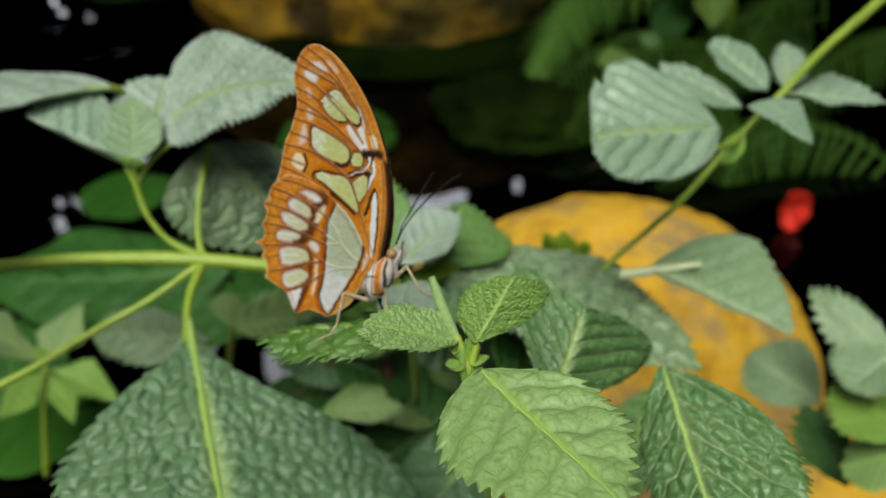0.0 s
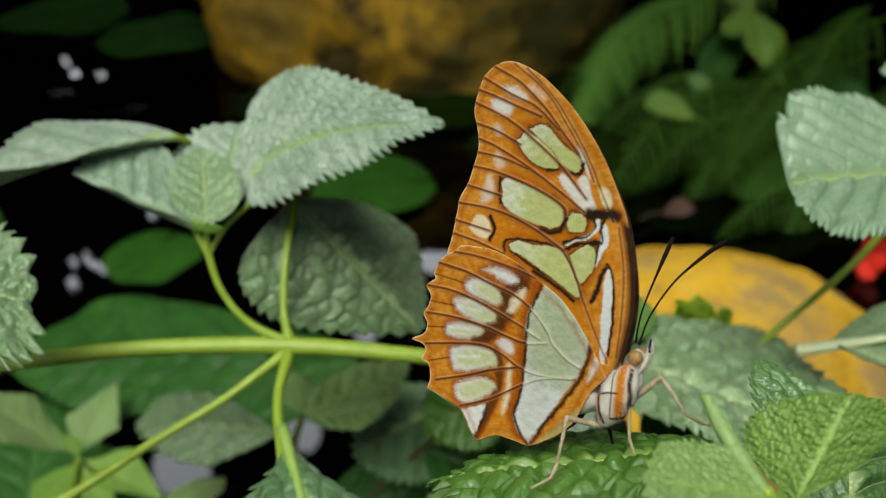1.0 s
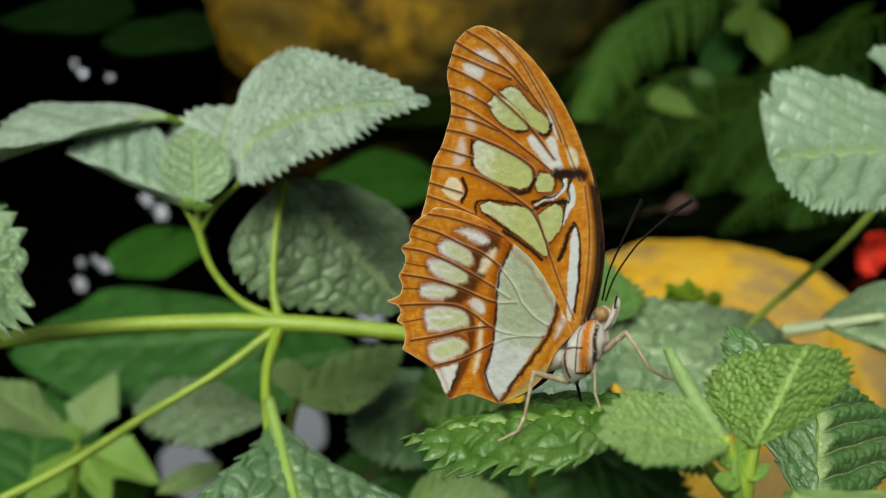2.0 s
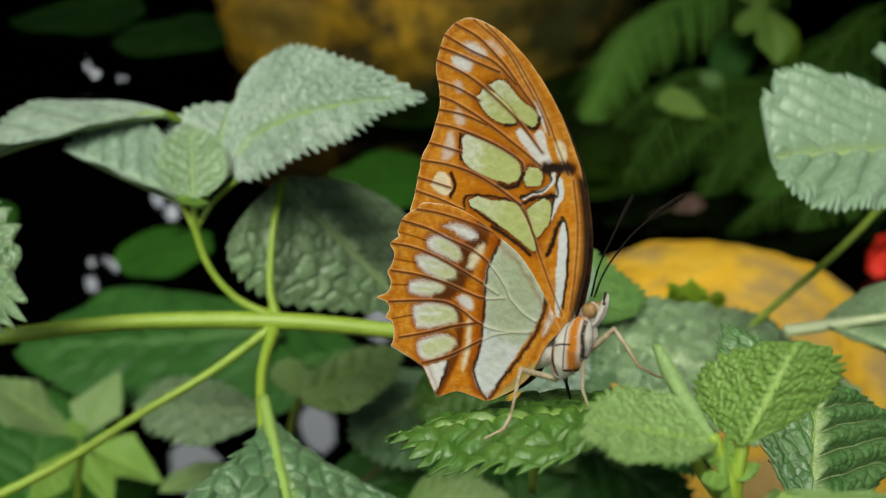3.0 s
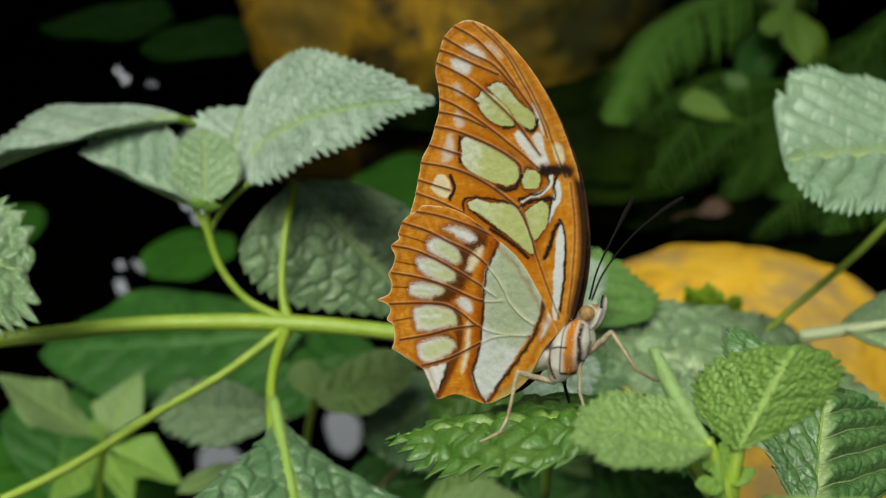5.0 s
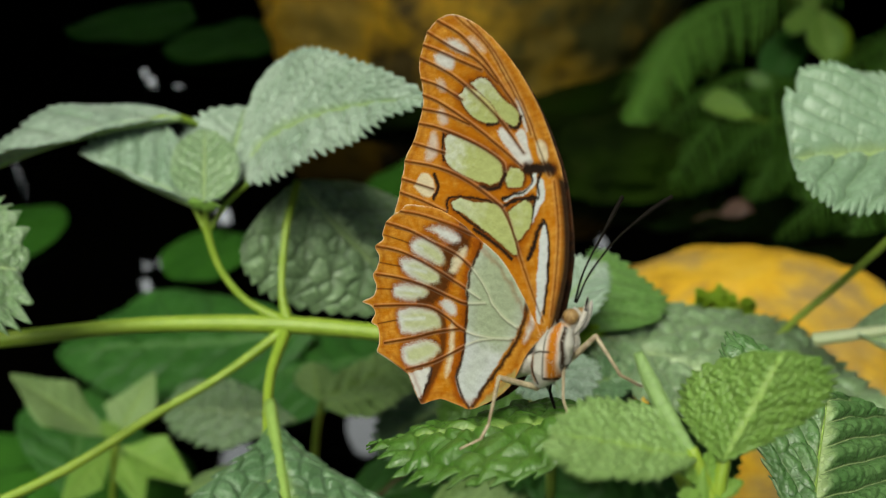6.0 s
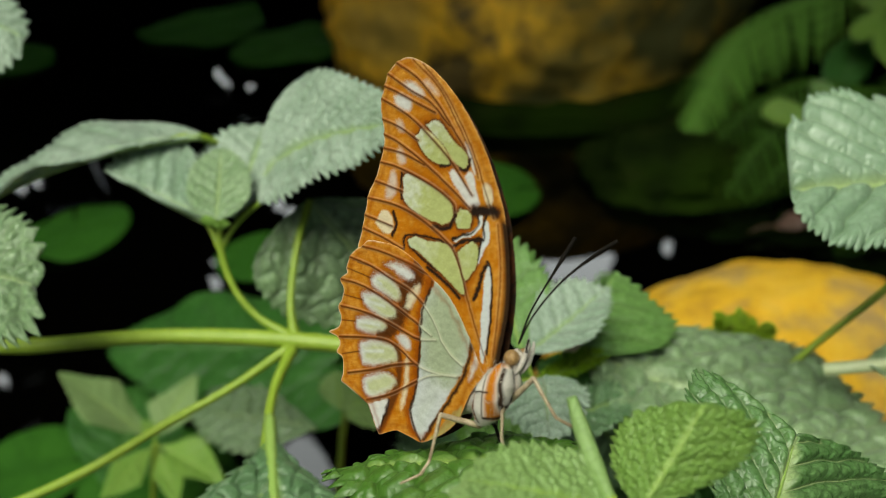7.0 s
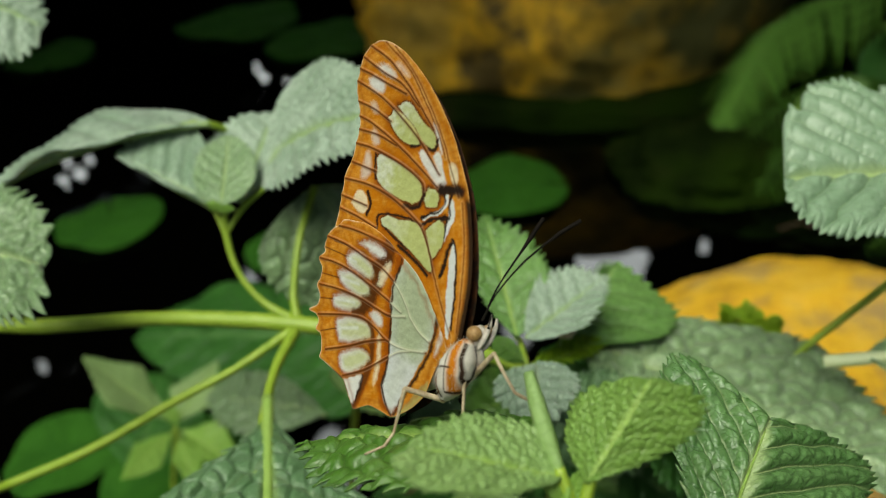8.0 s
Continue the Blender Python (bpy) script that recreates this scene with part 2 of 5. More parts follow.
def blisters(a, b, seed):
    """Irregular fields between the finest veins: how far each place is from its field's rim, and a height for the field."""
    ia, ib = np.floor(a), np.floor(b)
    first, second, high = np.full(a.shape, 9.0), np.full(a.shape, 9.0), np.zeros(a.shape)
    for da in (-1, 0, 1):
        for db in (-1, 0, 1):
            h = [np.abs(np.sin((ia + da) * 127.1 + (ib + db) * 311.7 + seed * 7.3 + k) * 43758.5) % 1.0 for k in (0.0, 2.1, 4.7)]
            d = np.hypot(ia + da + 0.1 + 0.8 * h[0] - a, ib + db + 0.1 + 0.8 * h[1] - b)
            nearer = d < first
            second = np.where(nearer, first, np.minimum(second, d))
            high = np.where(nearer, h[2], high)
            first = np.where(nearer, d, first)
    return second - first, high


def leaf_shape(base, tip, left, right, teeth=16, tooth=1.05, sag=0.0, puff=0.0006, veins=6, curl=0.0, belly=(0.6, 1.0), cols=49, wave=0.014, rib=0.25, cross=0.45, sweep=0.75, groove_shade=1.0, cells=1.9, res=1.0, angular=False, notch=(), bend=0.0, belly_left=None, seed=0):
    """A leaf blade from its base, tip and widest points: toothed edge, sunken veins and quilted fields between them."""
    rng = np.random.default_rng(seed)
    b, t, l, r = (np.array(p, float) for p in (base, tip, left, right))
    axis = t - b
    size = np.linalg.norm(axis)
    d = axis / size
    p, q = belly
    peak = p / (p + q)
    pl, ql = belly_left or belly
    peak_left = pl / (pl + ql)
    lv, rv = l - (b + axis * peak_left), r - (b + axis * peak)
    up = np.cross(lv - rv, d)
    up /= np.linalg.norm(up)
    if up[2] < 0 and abs(up[2]) > 0.2:
        up = -up
    rows = int(max(90, teeth * 7 + 1) * res)
    s = np.linspace(0, 1, rows)
    width = (s ** p * (1 - s) ** q) / (peak ** p * (1 - peak) ** q)
    if angular:
        width = np.minimum(s / peak, (1 - s) / (1 - peak)) ** 0.9
    width_left = width
    if belly_left:
        width_left = (s ** pl * (1 - s) ** ql) / (peak_left ** pl * (1 - peak_left) ** ql)
    v = np.linspace(-1, 1, cols)
    S, V = np.meshgrid(s, v, indexing="ij")
    A = np.abs(V)
    wide = np.where(V < 0, width_left[:, None], width[:, None])
    jag = (S * teeth + 0.2 * np.sin(9 * S + seed) + np.where(V < 0, 0.0, 0.4)) % 1.0
    jag = np.where(jag < 0.72, (jag / 0.72) ** 0.75, ((1 - jag) / 0.28) ** 0.8)
    edge = np.clip((A - 0.72) / 0.28, 0, 1)
    span = np.where(V < 0, np.linalg.norm(lv - d * (lv @ d)), np.linalg.norm(rv - d * (rv @ d))) / size
    lean = np.where(V < 0, lv @ d, rv @ d) / size
    bite = tooth * np.minimum(1, span * wide * teeth) / teeth / span
    reach = wide * A + bite * edge * (jag - 0.6) * (0.75 + 0.25 * np.sin(23 * S + 5 * seed))
    for at, half, deep, sign in notch:
        reach = reach * (1 - deep * edge * np.clip(1 - np.abs(S - at) / half, 0, 1) * (V * sign > 0))
    along = S + 0.35 / teeth * edge * jag
    wob = 0.16 * np.sin(7 * S + 3 * V + seed) + 0.10 * np.sin(13 * V - 5 * S + 2 * seed) + 0.05 * np.sin(31 * S + 17 * V + seed)
    ph = veins * (S + reach * (lean - sweep * span) + 0.25 * (reach * span) ** 2) + wob * A + np.where(V < 0, 0.0, 0.35)
    nearest = np.abs(ph - np.round(ph)) * 2
    rim, blister = blisters(veins * cells * (S + reach * lean) + 0.5 * wob + np.where(V < 0, 0, 50), 1.1 * veins * cells * reach * span + 0.5 * wob, seed)
    ridge = 1 - (1 - np.clip(nearest, 0, 1)) ** 2.4
    quilt = (ridge + 0.55 * cross * (1 - ridge)) * (1 - cross + cross * (0.6 + 0.6 * blister) * (1 - (1 - np.clip(rim * 2.2, 0, 1)) ** 2.0))
    mid = np.exp(-(A / 0.05) ** 2)
    lump = sum(rng.uniform(0.3, 1) * np.sin(rng.uniform(3, 9) * S + rng.uniform(2, 6) * V + rng.uniform(0, 6)) for _ in range(4)) / 4
    h = puff * (quilt * (1 - mid) * 3.3 - mid * 0.6) * np.sqrt(np.clip(wide, 0, 1)) * (1 - 0.6 * edge ** 3)
    h = h + sag * np.sin(np.pi * S) - curl * (reach ** 2) + lump * size * 0.014 + wave * size * A ** 2 * np.sin(2 * np.pi * (S * 2.3 + 0.2 * seed) + np.where(V < 0, 0, 1.7))
    side = np.where((V < 0)[..., None], lv * (1 - bend), rv - bend * lv)
    pts = b + along[..., None] * axis + (bend * width_left)[:, None, None] * lv + reach[..., None] * side + h[..., None] * up
    vein = np.maximum(np.exp(-(A / (0.045 + 0.02 * (1 - S))) ** 2), rib * np.exp(-(nearest / 0.06) ** 2) * (1 - 0.5 * A))
    # How strongly shade is painted into the vein grooves and blister rims.
    groove_shade = groove_shade * np.maximum(0.9 * (1 - 0.45 * cross) * np.exp(-(nearest / 0.15) ** 2) * (1 - 0.4 * A), 0.5 * np.exp(-(rim / 0.09) ** 2)) * (1 - mid)
    return (pts.reshape(-1, 3), grid_faces(rows, cols)), [("vein", "FLOAT", vein.ravel()), ("groove_shade", "FLOAT", groove_shade.ravel())]


COUNT = [0]


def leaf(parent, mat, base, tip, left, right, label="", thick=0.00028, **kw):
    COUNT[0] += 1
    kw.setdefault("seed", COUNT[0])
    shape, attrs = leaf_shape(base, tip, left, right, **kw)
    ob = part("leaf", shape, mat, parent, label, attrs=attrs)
    so = ob.modifiers.new("thickness", "SOLIDIFY")
    so.thickness, so.offset = thick, -1
    size = (Vector(tip) - Vector(base)).length
    if size > 0.014:
        cols = kw.get("cols", 49)
        pts = shape[0].reshape(-1, cols, 3)[:, cols // 2]
        line = pts[np.linspace(0, len(pts) * 0.93, 14).astype(int)]
        part("midrib", tube(line, [size * 0.016, size * 0.011, size * 0.004], 40, 8), RIB_GREY if mat in (LEAF_PALE, LEAF_GREY) else RIB_DARK if mat is LEAF_DARK else RIB, ob, "raised midrib")
    return ob


def stalk(parent, points, radii, mat=None, name="stem", label="", n=24, square=0.06):
    return part(name, tube(points, radii, n, 10, square), mat or STEM, parent, label)


# ---- the setting ----
def disc(radius, z, rings, sides, centre=(0.0, 0.6)):
    v, f = [(centre[0], centre[1], z)], []
    for i in range(1, rings + 1):
        r = radius * (i / rings) ** 2
        v += [(centre[0] + r * math.sin(2 * math.pi * k / sides), centre[1] + r * math.cos(2 * math.pi * k / sides), z) for k in range(sides)]
    f += [(0, 1 + k, 1 + (k + 1) % sides) for k in range(sides)]
    for i in range(rings - 1):
        a = 1 + i * sides
        f += [(a + k, a + sides + k, a + sides + (k + 1) % sides, a + (k + 1) % sides) for k in range(sides)]
    return v, f


tagged(part("ground", disc(600, -0.12, 40, 64), MUD), "dark wet mud of the pond bed and banks", "ground", kind="structure")
tagged(part("water", disc(4.0, 0.0, 24, 96), WATER), "still black pond water mirroring dark planting", "water", kind="structure")

# Holes aimed so that the glow beyond them falls as glints on the water.
GAPS = [((-26.0, 15.0), 0.2), ((-24.4, 15.5), 0.2), ((-26.3, 14.2), 0.15), ((-29.3, 25.7), 0.38), ((-29.7, 25.3), 0.26), ((-29.0, 26.0), 0.26), ((-31.5, 26.3), 0.32), ((-30.8, 25.2), 0.28),
        ((-24.7, 22.8), 0.32), ((-24.0, 23.5), 0.38), ((-0.1, 29.1), 1.98), ((-2.6, 28.3), 1.36), ((6.5, 27.3), 0.34), ((-40.2, 17.6), 0.30), ((-39.7, 18.3), 0.26), ((-38.8, 17.8), 0.22), ((-40.9, 18.5), 0.22),
        ((-48.7, 27.2), 0.32), ((-9.4, 32.8), 1.36), ((-30.3, 39.9), 2.48), ((1.5, 28.1), 0.62), ((-17.5, 39.3), 1.86), ((-24.1, 36.0), 0.93)]


def shelter(elevation):
    """How far out the unseen planting stands at that elevation: upright below, leaning over the pond above."""
    e = radians(elevation)
    return 4.0 if elevation < 18.27 else 0.95 / (math.tan(e) - 0.0925)


def surround(swell=1.0, holes=True, step=2.0):
    """Unseen dark planting added round the pond to shade its far half as it leans over, with small gaps where the sky
    glow shows through.
    """
    centre = (0.0, 0.35)
    verts, faces, index = [], [], {}

    def vert(az, el):
        key = (round(az % 360, 3), round(el, 3))
        if key not in index:
            a, r = radians(az), shelter(el)
            index[key] = len(verts)
            verts.append((centre[0] + swell * r * math.sin(a), centre[1] + swell * r * math.cos(a), swell * r * math.tan(radians(el))))
        return index[key]

    def cell(az, el, size):
        faces.append((vert(az, el), vert(az + size, el), vert(az + size, el + size), vert(az, el + size)))

    for i in range(int(360 / step)):
        az = -180 + i * step
        top = 84 if abs(az) < 70 else 84 - 66 * min(1, (abs(az) - 70) / 40)
        top += 3 * noise.noise((az * 0.15, 0, 0))
        if not holes and abs(az) > 62:
            continue
        for e in range(int((top + 4) / step)):
            el = e * step - 4
            near = [g for g in GAPS if math.hypot(az + step / 2 - g[0][0], el + step / 2 - g[0][1]) < g[1] + step] if holes else []
            if not near:
                cell(az, el, step)
                continue
            fine = step / 10
            for k in range(100):
                u, v = az + (k % 10) * fine, el + (k // 10) * fine
                if all(math.hypot(u + fine / 2 - p[0], v + fine / 2 - p[1]) > r for p, r in near):
                    cell(u, v, fine)
    return verts, faces


# Out of view: added to shade the far half and blacken the reflections.
tagged(part("backdrop", surround(), SHADE_HEDGE, smooth=False), "unseen dark planting added to shade the pond, with gaps of sky", "planting", kind="structure")
# The added glow shell, outside everything and met only through the holes.
tagged(part("backdrop", surround(1.4, False, 4.0), SKY_GLOW, smooth=True), "added glowing sky shell that mirrors as glints through the gaps", "sky", kind="structure")


def boulder(name, centre, radii, mat, label, seed, rough=0.10):
    bm = bmesh.new()
    bmesh.ops.create_icosphere(bm, subdivisions=6, radius=1)
    for v in bm.verts:
        d = v.co.copy()
        k = 1 + rough * noise.fractal(d * 1.4 + Vector((seed, 0, 0)), 0.9, 2.2, 4) + 0.015 * noise.noise(d * 11)
        c = Vector((d.x * radii[0], d.y * radii[1], d.z * radii[2])) * k
        v.co = c + Vector(centre)
    t = thing(name, (centre[0], centre[1], 0), label, "rock")
    part("stone", bm, mat, t)
    return t


boulder("boulder", ((0.1065, 0.4497, 0.0000)), (0.156, 0.136, 0.136), ROCK_YELLOW, "smooth ochre-yellow boulder standing in the pond", 3, 0.05)
boulder("boulder", ((-0.0783, 1.2150, 0.0900)), (0.275, 0.235, 0.19), ROCK_BROWN, "large blotched ochre and brown boulder at the water", 8, 0.10)
boulder("boulder", ((0.2310, 0.3450, 0.0000)), (0.060, 0.045, 0.055), ROCK_YELLOW, "small ochre-yellow stone beside the boulder", 23, 0.12)
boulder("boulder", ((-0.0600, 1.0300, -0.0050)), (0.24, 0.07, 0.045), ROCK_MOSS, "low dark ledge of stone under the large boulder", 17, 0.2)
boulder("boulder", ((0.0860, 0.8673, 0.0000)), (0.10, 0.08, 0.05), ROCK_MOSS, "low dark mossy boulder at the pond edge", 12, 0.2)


# ---- butterfly ----
def butterfly():
    base = Vector((-0.01353, 0.13830, 0.34451))
    fwd, up, nrm = Vector((0.77653, -0.63008, 0.0)), Vector((0.24844, 0.30619, 0.91898)), Vector((-0.57903, -0.71361, 0.39430))
    t = thing("butterfly", base, "orange butterfly with pale green wing panes resting on a leaf", "butterfly")

    def world(u, v, w=0.0):
        return np.array(base + (fwd * u + up * v + nrm * w) * 0.001)

    fore = [(1.2, 0.6), (1.2, 4.8), (0.9, 9.5), (-0.0, 13.1), (-1.4, 16.6), (-3.9, 21.3), (-6.8, 25.1), (-10.2, 28.9), (-14.4, 32.6), (-19.1, 35.6), (-23.1, 37.3), (-26.9, 37.8), (-29.2, 36.8), (-30.8, 34.8), (-31.3, 32.0), (-31.3, 29.5), (-30.3, 27.6), (-29.3, 24.9), (-29.3, 22.4), (-29.5, 19.3), (-30.2, 16.7), (-30.0, 13.9), (-29.8, 10.4), (-29.7, 7.7), (-26.6, 4.2), (-18.8, 0.6), (-9.8, -1.2), (-1.9, -1.5)]
    hind = [(-0.2, 0.5), (-2.3, 2.4), (-5.2, 5.0), (-9.3, 7.9), (-14.0, 9.5), (-18.5, 10.8), (-22.2, 11.2), (-25.4, 10.7), (-27.6, 10.1), (-28.4, 9.0), (-29.6, 8.0), (-30.6, 6.5), (-31.0, 4.5), (-30.6, 3.8), (-31.9, 2.2), (-30.8, 1.0), (-30.9, -0.9), (-31.4, -2.3), (-30.4, -3.6), (-30.6, -5.3), (-32.5, -7.0), (-30.5, -7.0), (-29.6, -7.8), (-29.9, -9.4), (-28.5, -9.7), (-27.6, -11.8), (-27.6, -13.3), (-26.2, -13.5), (-24.3, -13.7), (-21.8, -14.1), (-21.0, -14.2), (-19.7, -15.5), (-17.9, -17.0), (-17.1, -17.3), (-15.5, -16.0), (-14.1, -15.1), (-12.6, -14.8), (-10.5, -14.5), (-9.0, -14.3), (-7.4, -13.1), (-4.9, -10.5), (-3.2, -7.8), (-2.6, -5.6), (-2.1, -3.4), (-1.5, -1.8)]
    green_fore = [
        [(-23.3, 27.3), (-22.4, 28.7), (-21.6, 28.7), (-19.9, 28.3), (-17.9, 27.4), (-16.4, 26.1), (-16.3, 25.3), (-17.2, 24.9), (-18.7, 24.7), (-20.5, 25.1), (-22.1, 26.0)],
        [(-21.9, 29.4), (-20.7, 30.2), (-19.3, 30.4), (-17.8, 29.6), (-15.8, 28.4), (-13.6, 27.7), (-12.9, 26.9), (-13.1, 25.7), (-14.1, 25.5), (-15.8, 26.0), (-17.9, 27.5), (-19.9, 28.4)],
        [(-23.7, 19.8), (-24.1, 21.1), (-23.0, 21.8), (-20.3, 21.6), (-17.7, 21.3), (-15.0, 20.8), (-13.5, 19.6), (-13.3, 18.2), (-14.1, 17.1), (-15.8, 16.8), (-18.4, 16.8), (-21.1, 17.1), (-23.0, 18.0)],
        [(-12.6, 19.4), (-11.9, 20.1), (-10.4, 20.1), (-9.5, 19.1), (-9.8, 18.1), (-11.1, 17.5), (-12.0, 17.5), (-12.5, 18.4)],
        [(-20.4, 12.6), (-19.1, 13.6), (-16.5, 13.9), (-13.7, 14.6), (-12.0, 14.4), (-10.0, 12.7), (-8.2, 10.7), (-7.5, 9.3), (-8.7, 9.3), (-11.4, 10.1), (-14.6, 10.9), (-18.0, 11.8), (-19.5, 11.9)],
        [(-10.8, 14.3), (-9.6, 15.6), (-8.4, 16.5), (-7.4, 16.3), (-6.7, 15.0), (-6.9, 13.2), (-7.8, 11.3), (-8.4, 11.5), (-9.6, 12.9)],
    ]
    white_fore = [
        [(-15.7, 24.1), (-15.1, 24.8), (-12.9, 23.8), (-10.7, 22.5), (-9.2, 21.5), (-9.5, 20.7), (-10.6, 20.7), (-12.7, 21.9), (-14.7, 23.1)],
        [(-12.7, 24.4), (-12.2, 25.3), (-11.3, 25.1), (-10.2, 23.3), (-9.0, 21.8), (-9.4, 21.5), (-11.3, 23.0)],
        [(-13.9, 28.9), (-13.3, 28.6), (-11.9, 27.0), (-11.0, 25.2), (-12.4, 26.8)],
        [(-9.2, 24.3), (-8.5, 24.7), (-7.5, 24.3), (-6.7, 22.8), (-7.2, 22.0), (-8.4, 22.8)],
        [(-27.4, 34.0), (-26.1, 34.5), (-23.9, 33.9), (-23.2, 33.2), (-24.4, 33.0), (-26.4, 33.4)],
        [(-28.8, 31.7), (-27.7, 32.3), (-25.4, 32.0), (-25.3, 30.8), (-26.7, 30.3), (-28.3, 30.8)],
        [(-23.7, 35.1), (-22.8, 35.3), (-20.6, 34.1), (-21.1, 33.9)],
        [(-27.6, 28.4), (-26.6, 28.6), (-25.8, 27.6), (-26.8, 27.3)],
        [(-26.4, 24.3), (-25.8, 24.9), (-24.4, 23.5), (-25.4, 22.7)],
        [(-26.6, 21.1), (-26.0, 21.3), (-25.0, 19.4), (-25.3, 17.8), (-26.6, 17.2), (-26.8, 19.0)],
        [(-27.4, 12.9), (-27.0, 14.7), (-25.8, 15.3), (-24.5, 14.8), (-23.8, 13.5), (-24.1, 12.4), (-25.5, 12.1)],
    ]
    bars_fore = [
        [(-8.4, 20.3), (-7.8, 20.2), (-7.7, 18.8), (-8.7, 17.4), (-10.3, 16.5), (-11.5, 15.5), (-11.8, 15.6), (-10.4, 16.8), (-9.0, 17.9), (-8.4, 19.0)],
        [(-7.3, 19.7), (-6.6, 19.9), (-5.9, 18.7), (-5.7, 17.4), (-6.1, 16.2), (-6.4, 14.0), (-6.7, 16.1), (-6.9, 17.2)],
        [(-4.8, 14.8), (-4.0, 14.2), (-2.9, 11.3), (-2.0, 7.6), (-1.5, 4.5), (-1.4, 1.9), (-2.2, 2.6), (-3.0, 5.6), (-3.7, 8.6), (-4.5, 12.0)],
    ]
    dark_fore = [
        ([(-9.6, 20.5), (-8.1, 21.0), (-6.7, 21.5), (-5.6, 21.6)], 1.3),
        ([(-9.1, 20.4), (-8.2, 19.3), (-8.9, 17.7), (-10.7, 16.6), (-12.1, 15.6)], 0.4),
        ([(-7.2, 20.6), (-7.3, 19.2), (-6.7, 17.8), (-7.6, 17.0), (-9.7, 16.4), (-11.6, 14.9)], 0.45),
        ([(-4.6, 14.6), (-5.2, 13.8), (-5.3, 11.1), (-5.6, 9.4)], 0.55),
        ([(-4.9, 15.0), (-3.9, 14.0), (-2.7, 11.4), (-1.7, 7.3), (-1.1, 3.4)], 0.35),
        ([(-8.9, 16.5), (-7.5, 17.4), (-7.0, 16.7), (-6.7, 14.5)], 0.4),
        ([(-15.5, 10.3), (-13.1, 9.8), (-10.6, 9.3), (-8.2, 8.5)], 0.8),
        ([(-19.7, 11.9), (-17.3, 11.2), (-13.5, 10.4)], 0.5),
        ([(-24.5, 15.6), (-23.3, 14.1), (-23.5, 12.3)], 0.5),
        ([(-24.5, 21.4), (-24.2, 19.6), (-23.4, 17.9)], 0.35),
        ([(-16.3, 16.1), (-13.8, 16.7), (-12.9, 18.1), (-13.0, 19.5)], 0.55),
        ([(-20.8, 11.2), (-21.0, 12.9), (-19.1, 13.9), (-14.7, 14.7), (-12.2, 14.7)], 0.5),
        ([(-17.6, 24.6), (-16.2, 25.2), (-15.8, 26.3)], 0.5),
        ([(-14.0, 25.2), (-12.8, 25.5), (-12.5, 26.8)], 0.55),
    ]
    veins_fore = [
        [(-29.4, 36.5), (-24.8, 35.3), (-20.0, 32.7), (-16.2, 29.9), (-13.5, 28.0)],
        [(-31.1, 34.7), (-25.8, 33.4), (-21.5, 32.6), (-17.3, 30.4)],
        [(-31.6, 32.8), (-28.2, 32.5), (-23.8, 31.9), (-20.4, 31.5)],
        [(-31.6, 30.9), (-26.5, 30.1), (-22.4, 28.8), (-16.4, 26.1), (-10.7, 22.5)],
        [(-30.6, 28.0), (-26.9, 27.8), (-22.6, 26.9)],
        [(-30.2, 26.0), (-26.3, 25.6), (-21.1, 24.3), (-16.1, 22.7), (-10.4, 20.7)],
        [(-29.3, 24.0), (-24.8, 24.3), (-20.5, 23.9)],
        [(-29.8, 21.8), (-25.2, 22.1), (-18.8, 21.6), (-13.9, 20.5), (-13.0, 19.5)],
        [(-29.3, 18.9), (-25.5, 19.0), (-23.5, 19.0)],
        [(-30.2, 16.0), (-24.8, 16.7), (-20.4, 16.6), (-16.0, 15.8), (-11.7, 14.6)],
        [(-30.1, 13.4), (-26.7, 13.5), (-23.9, 13.6)],
        [(-29.5, 11.4), (-24.9, 11.4), (-21.0, 11.1)],
    ]
    ribs_fore = [
        [(-24.4, 37.4), (-19.6, 34.7), (-15.1, 30.9), (-11.6, 27.4), (-8.7, 23.9), (-5.9, 20.7)],
        [(-12.2, 14.7), (-9.8, 12.7), (-7.6, 10.0), (-4.7, 6.5), (-0.9, 2.3)],
        [(-26.5, 37.6), (-20.6, 34.9), (-16.1, 31.1), (-12.7, 27.9), (-10.3, 25.0)],
        [(-4.9, 20.2), (-2.3, 14.7), (-0.7, 8.8), (0.1, 3.5)],
    ]
    pane_hind = [
        [(-12.9, 8.6), (-12.4, 9.7), (-10.3, 9.6), (-8.1, 8.7), (-5.7, 7.1), (-4.3, 5.6), (-3.8, 3.3), (-4.0, 0.7), (-4.6, -1.7), (-5.6, -4.2), (-6.5, -6.8), (-7.3, -9.3), (-8.1, -11.9), (-8.9, -13.8), (-10.0, -13.7), (-11.6, -12.6), (-12.6, -10.8), (-12.4, -8.9), (-12.1, -7.0), (-12.7, -5.0), (-12.8, -2.8), (-13.1, -0.7), (-14.1, 1.5), (-14.3, 4.1), (-13.9, 6.3)],
    ]
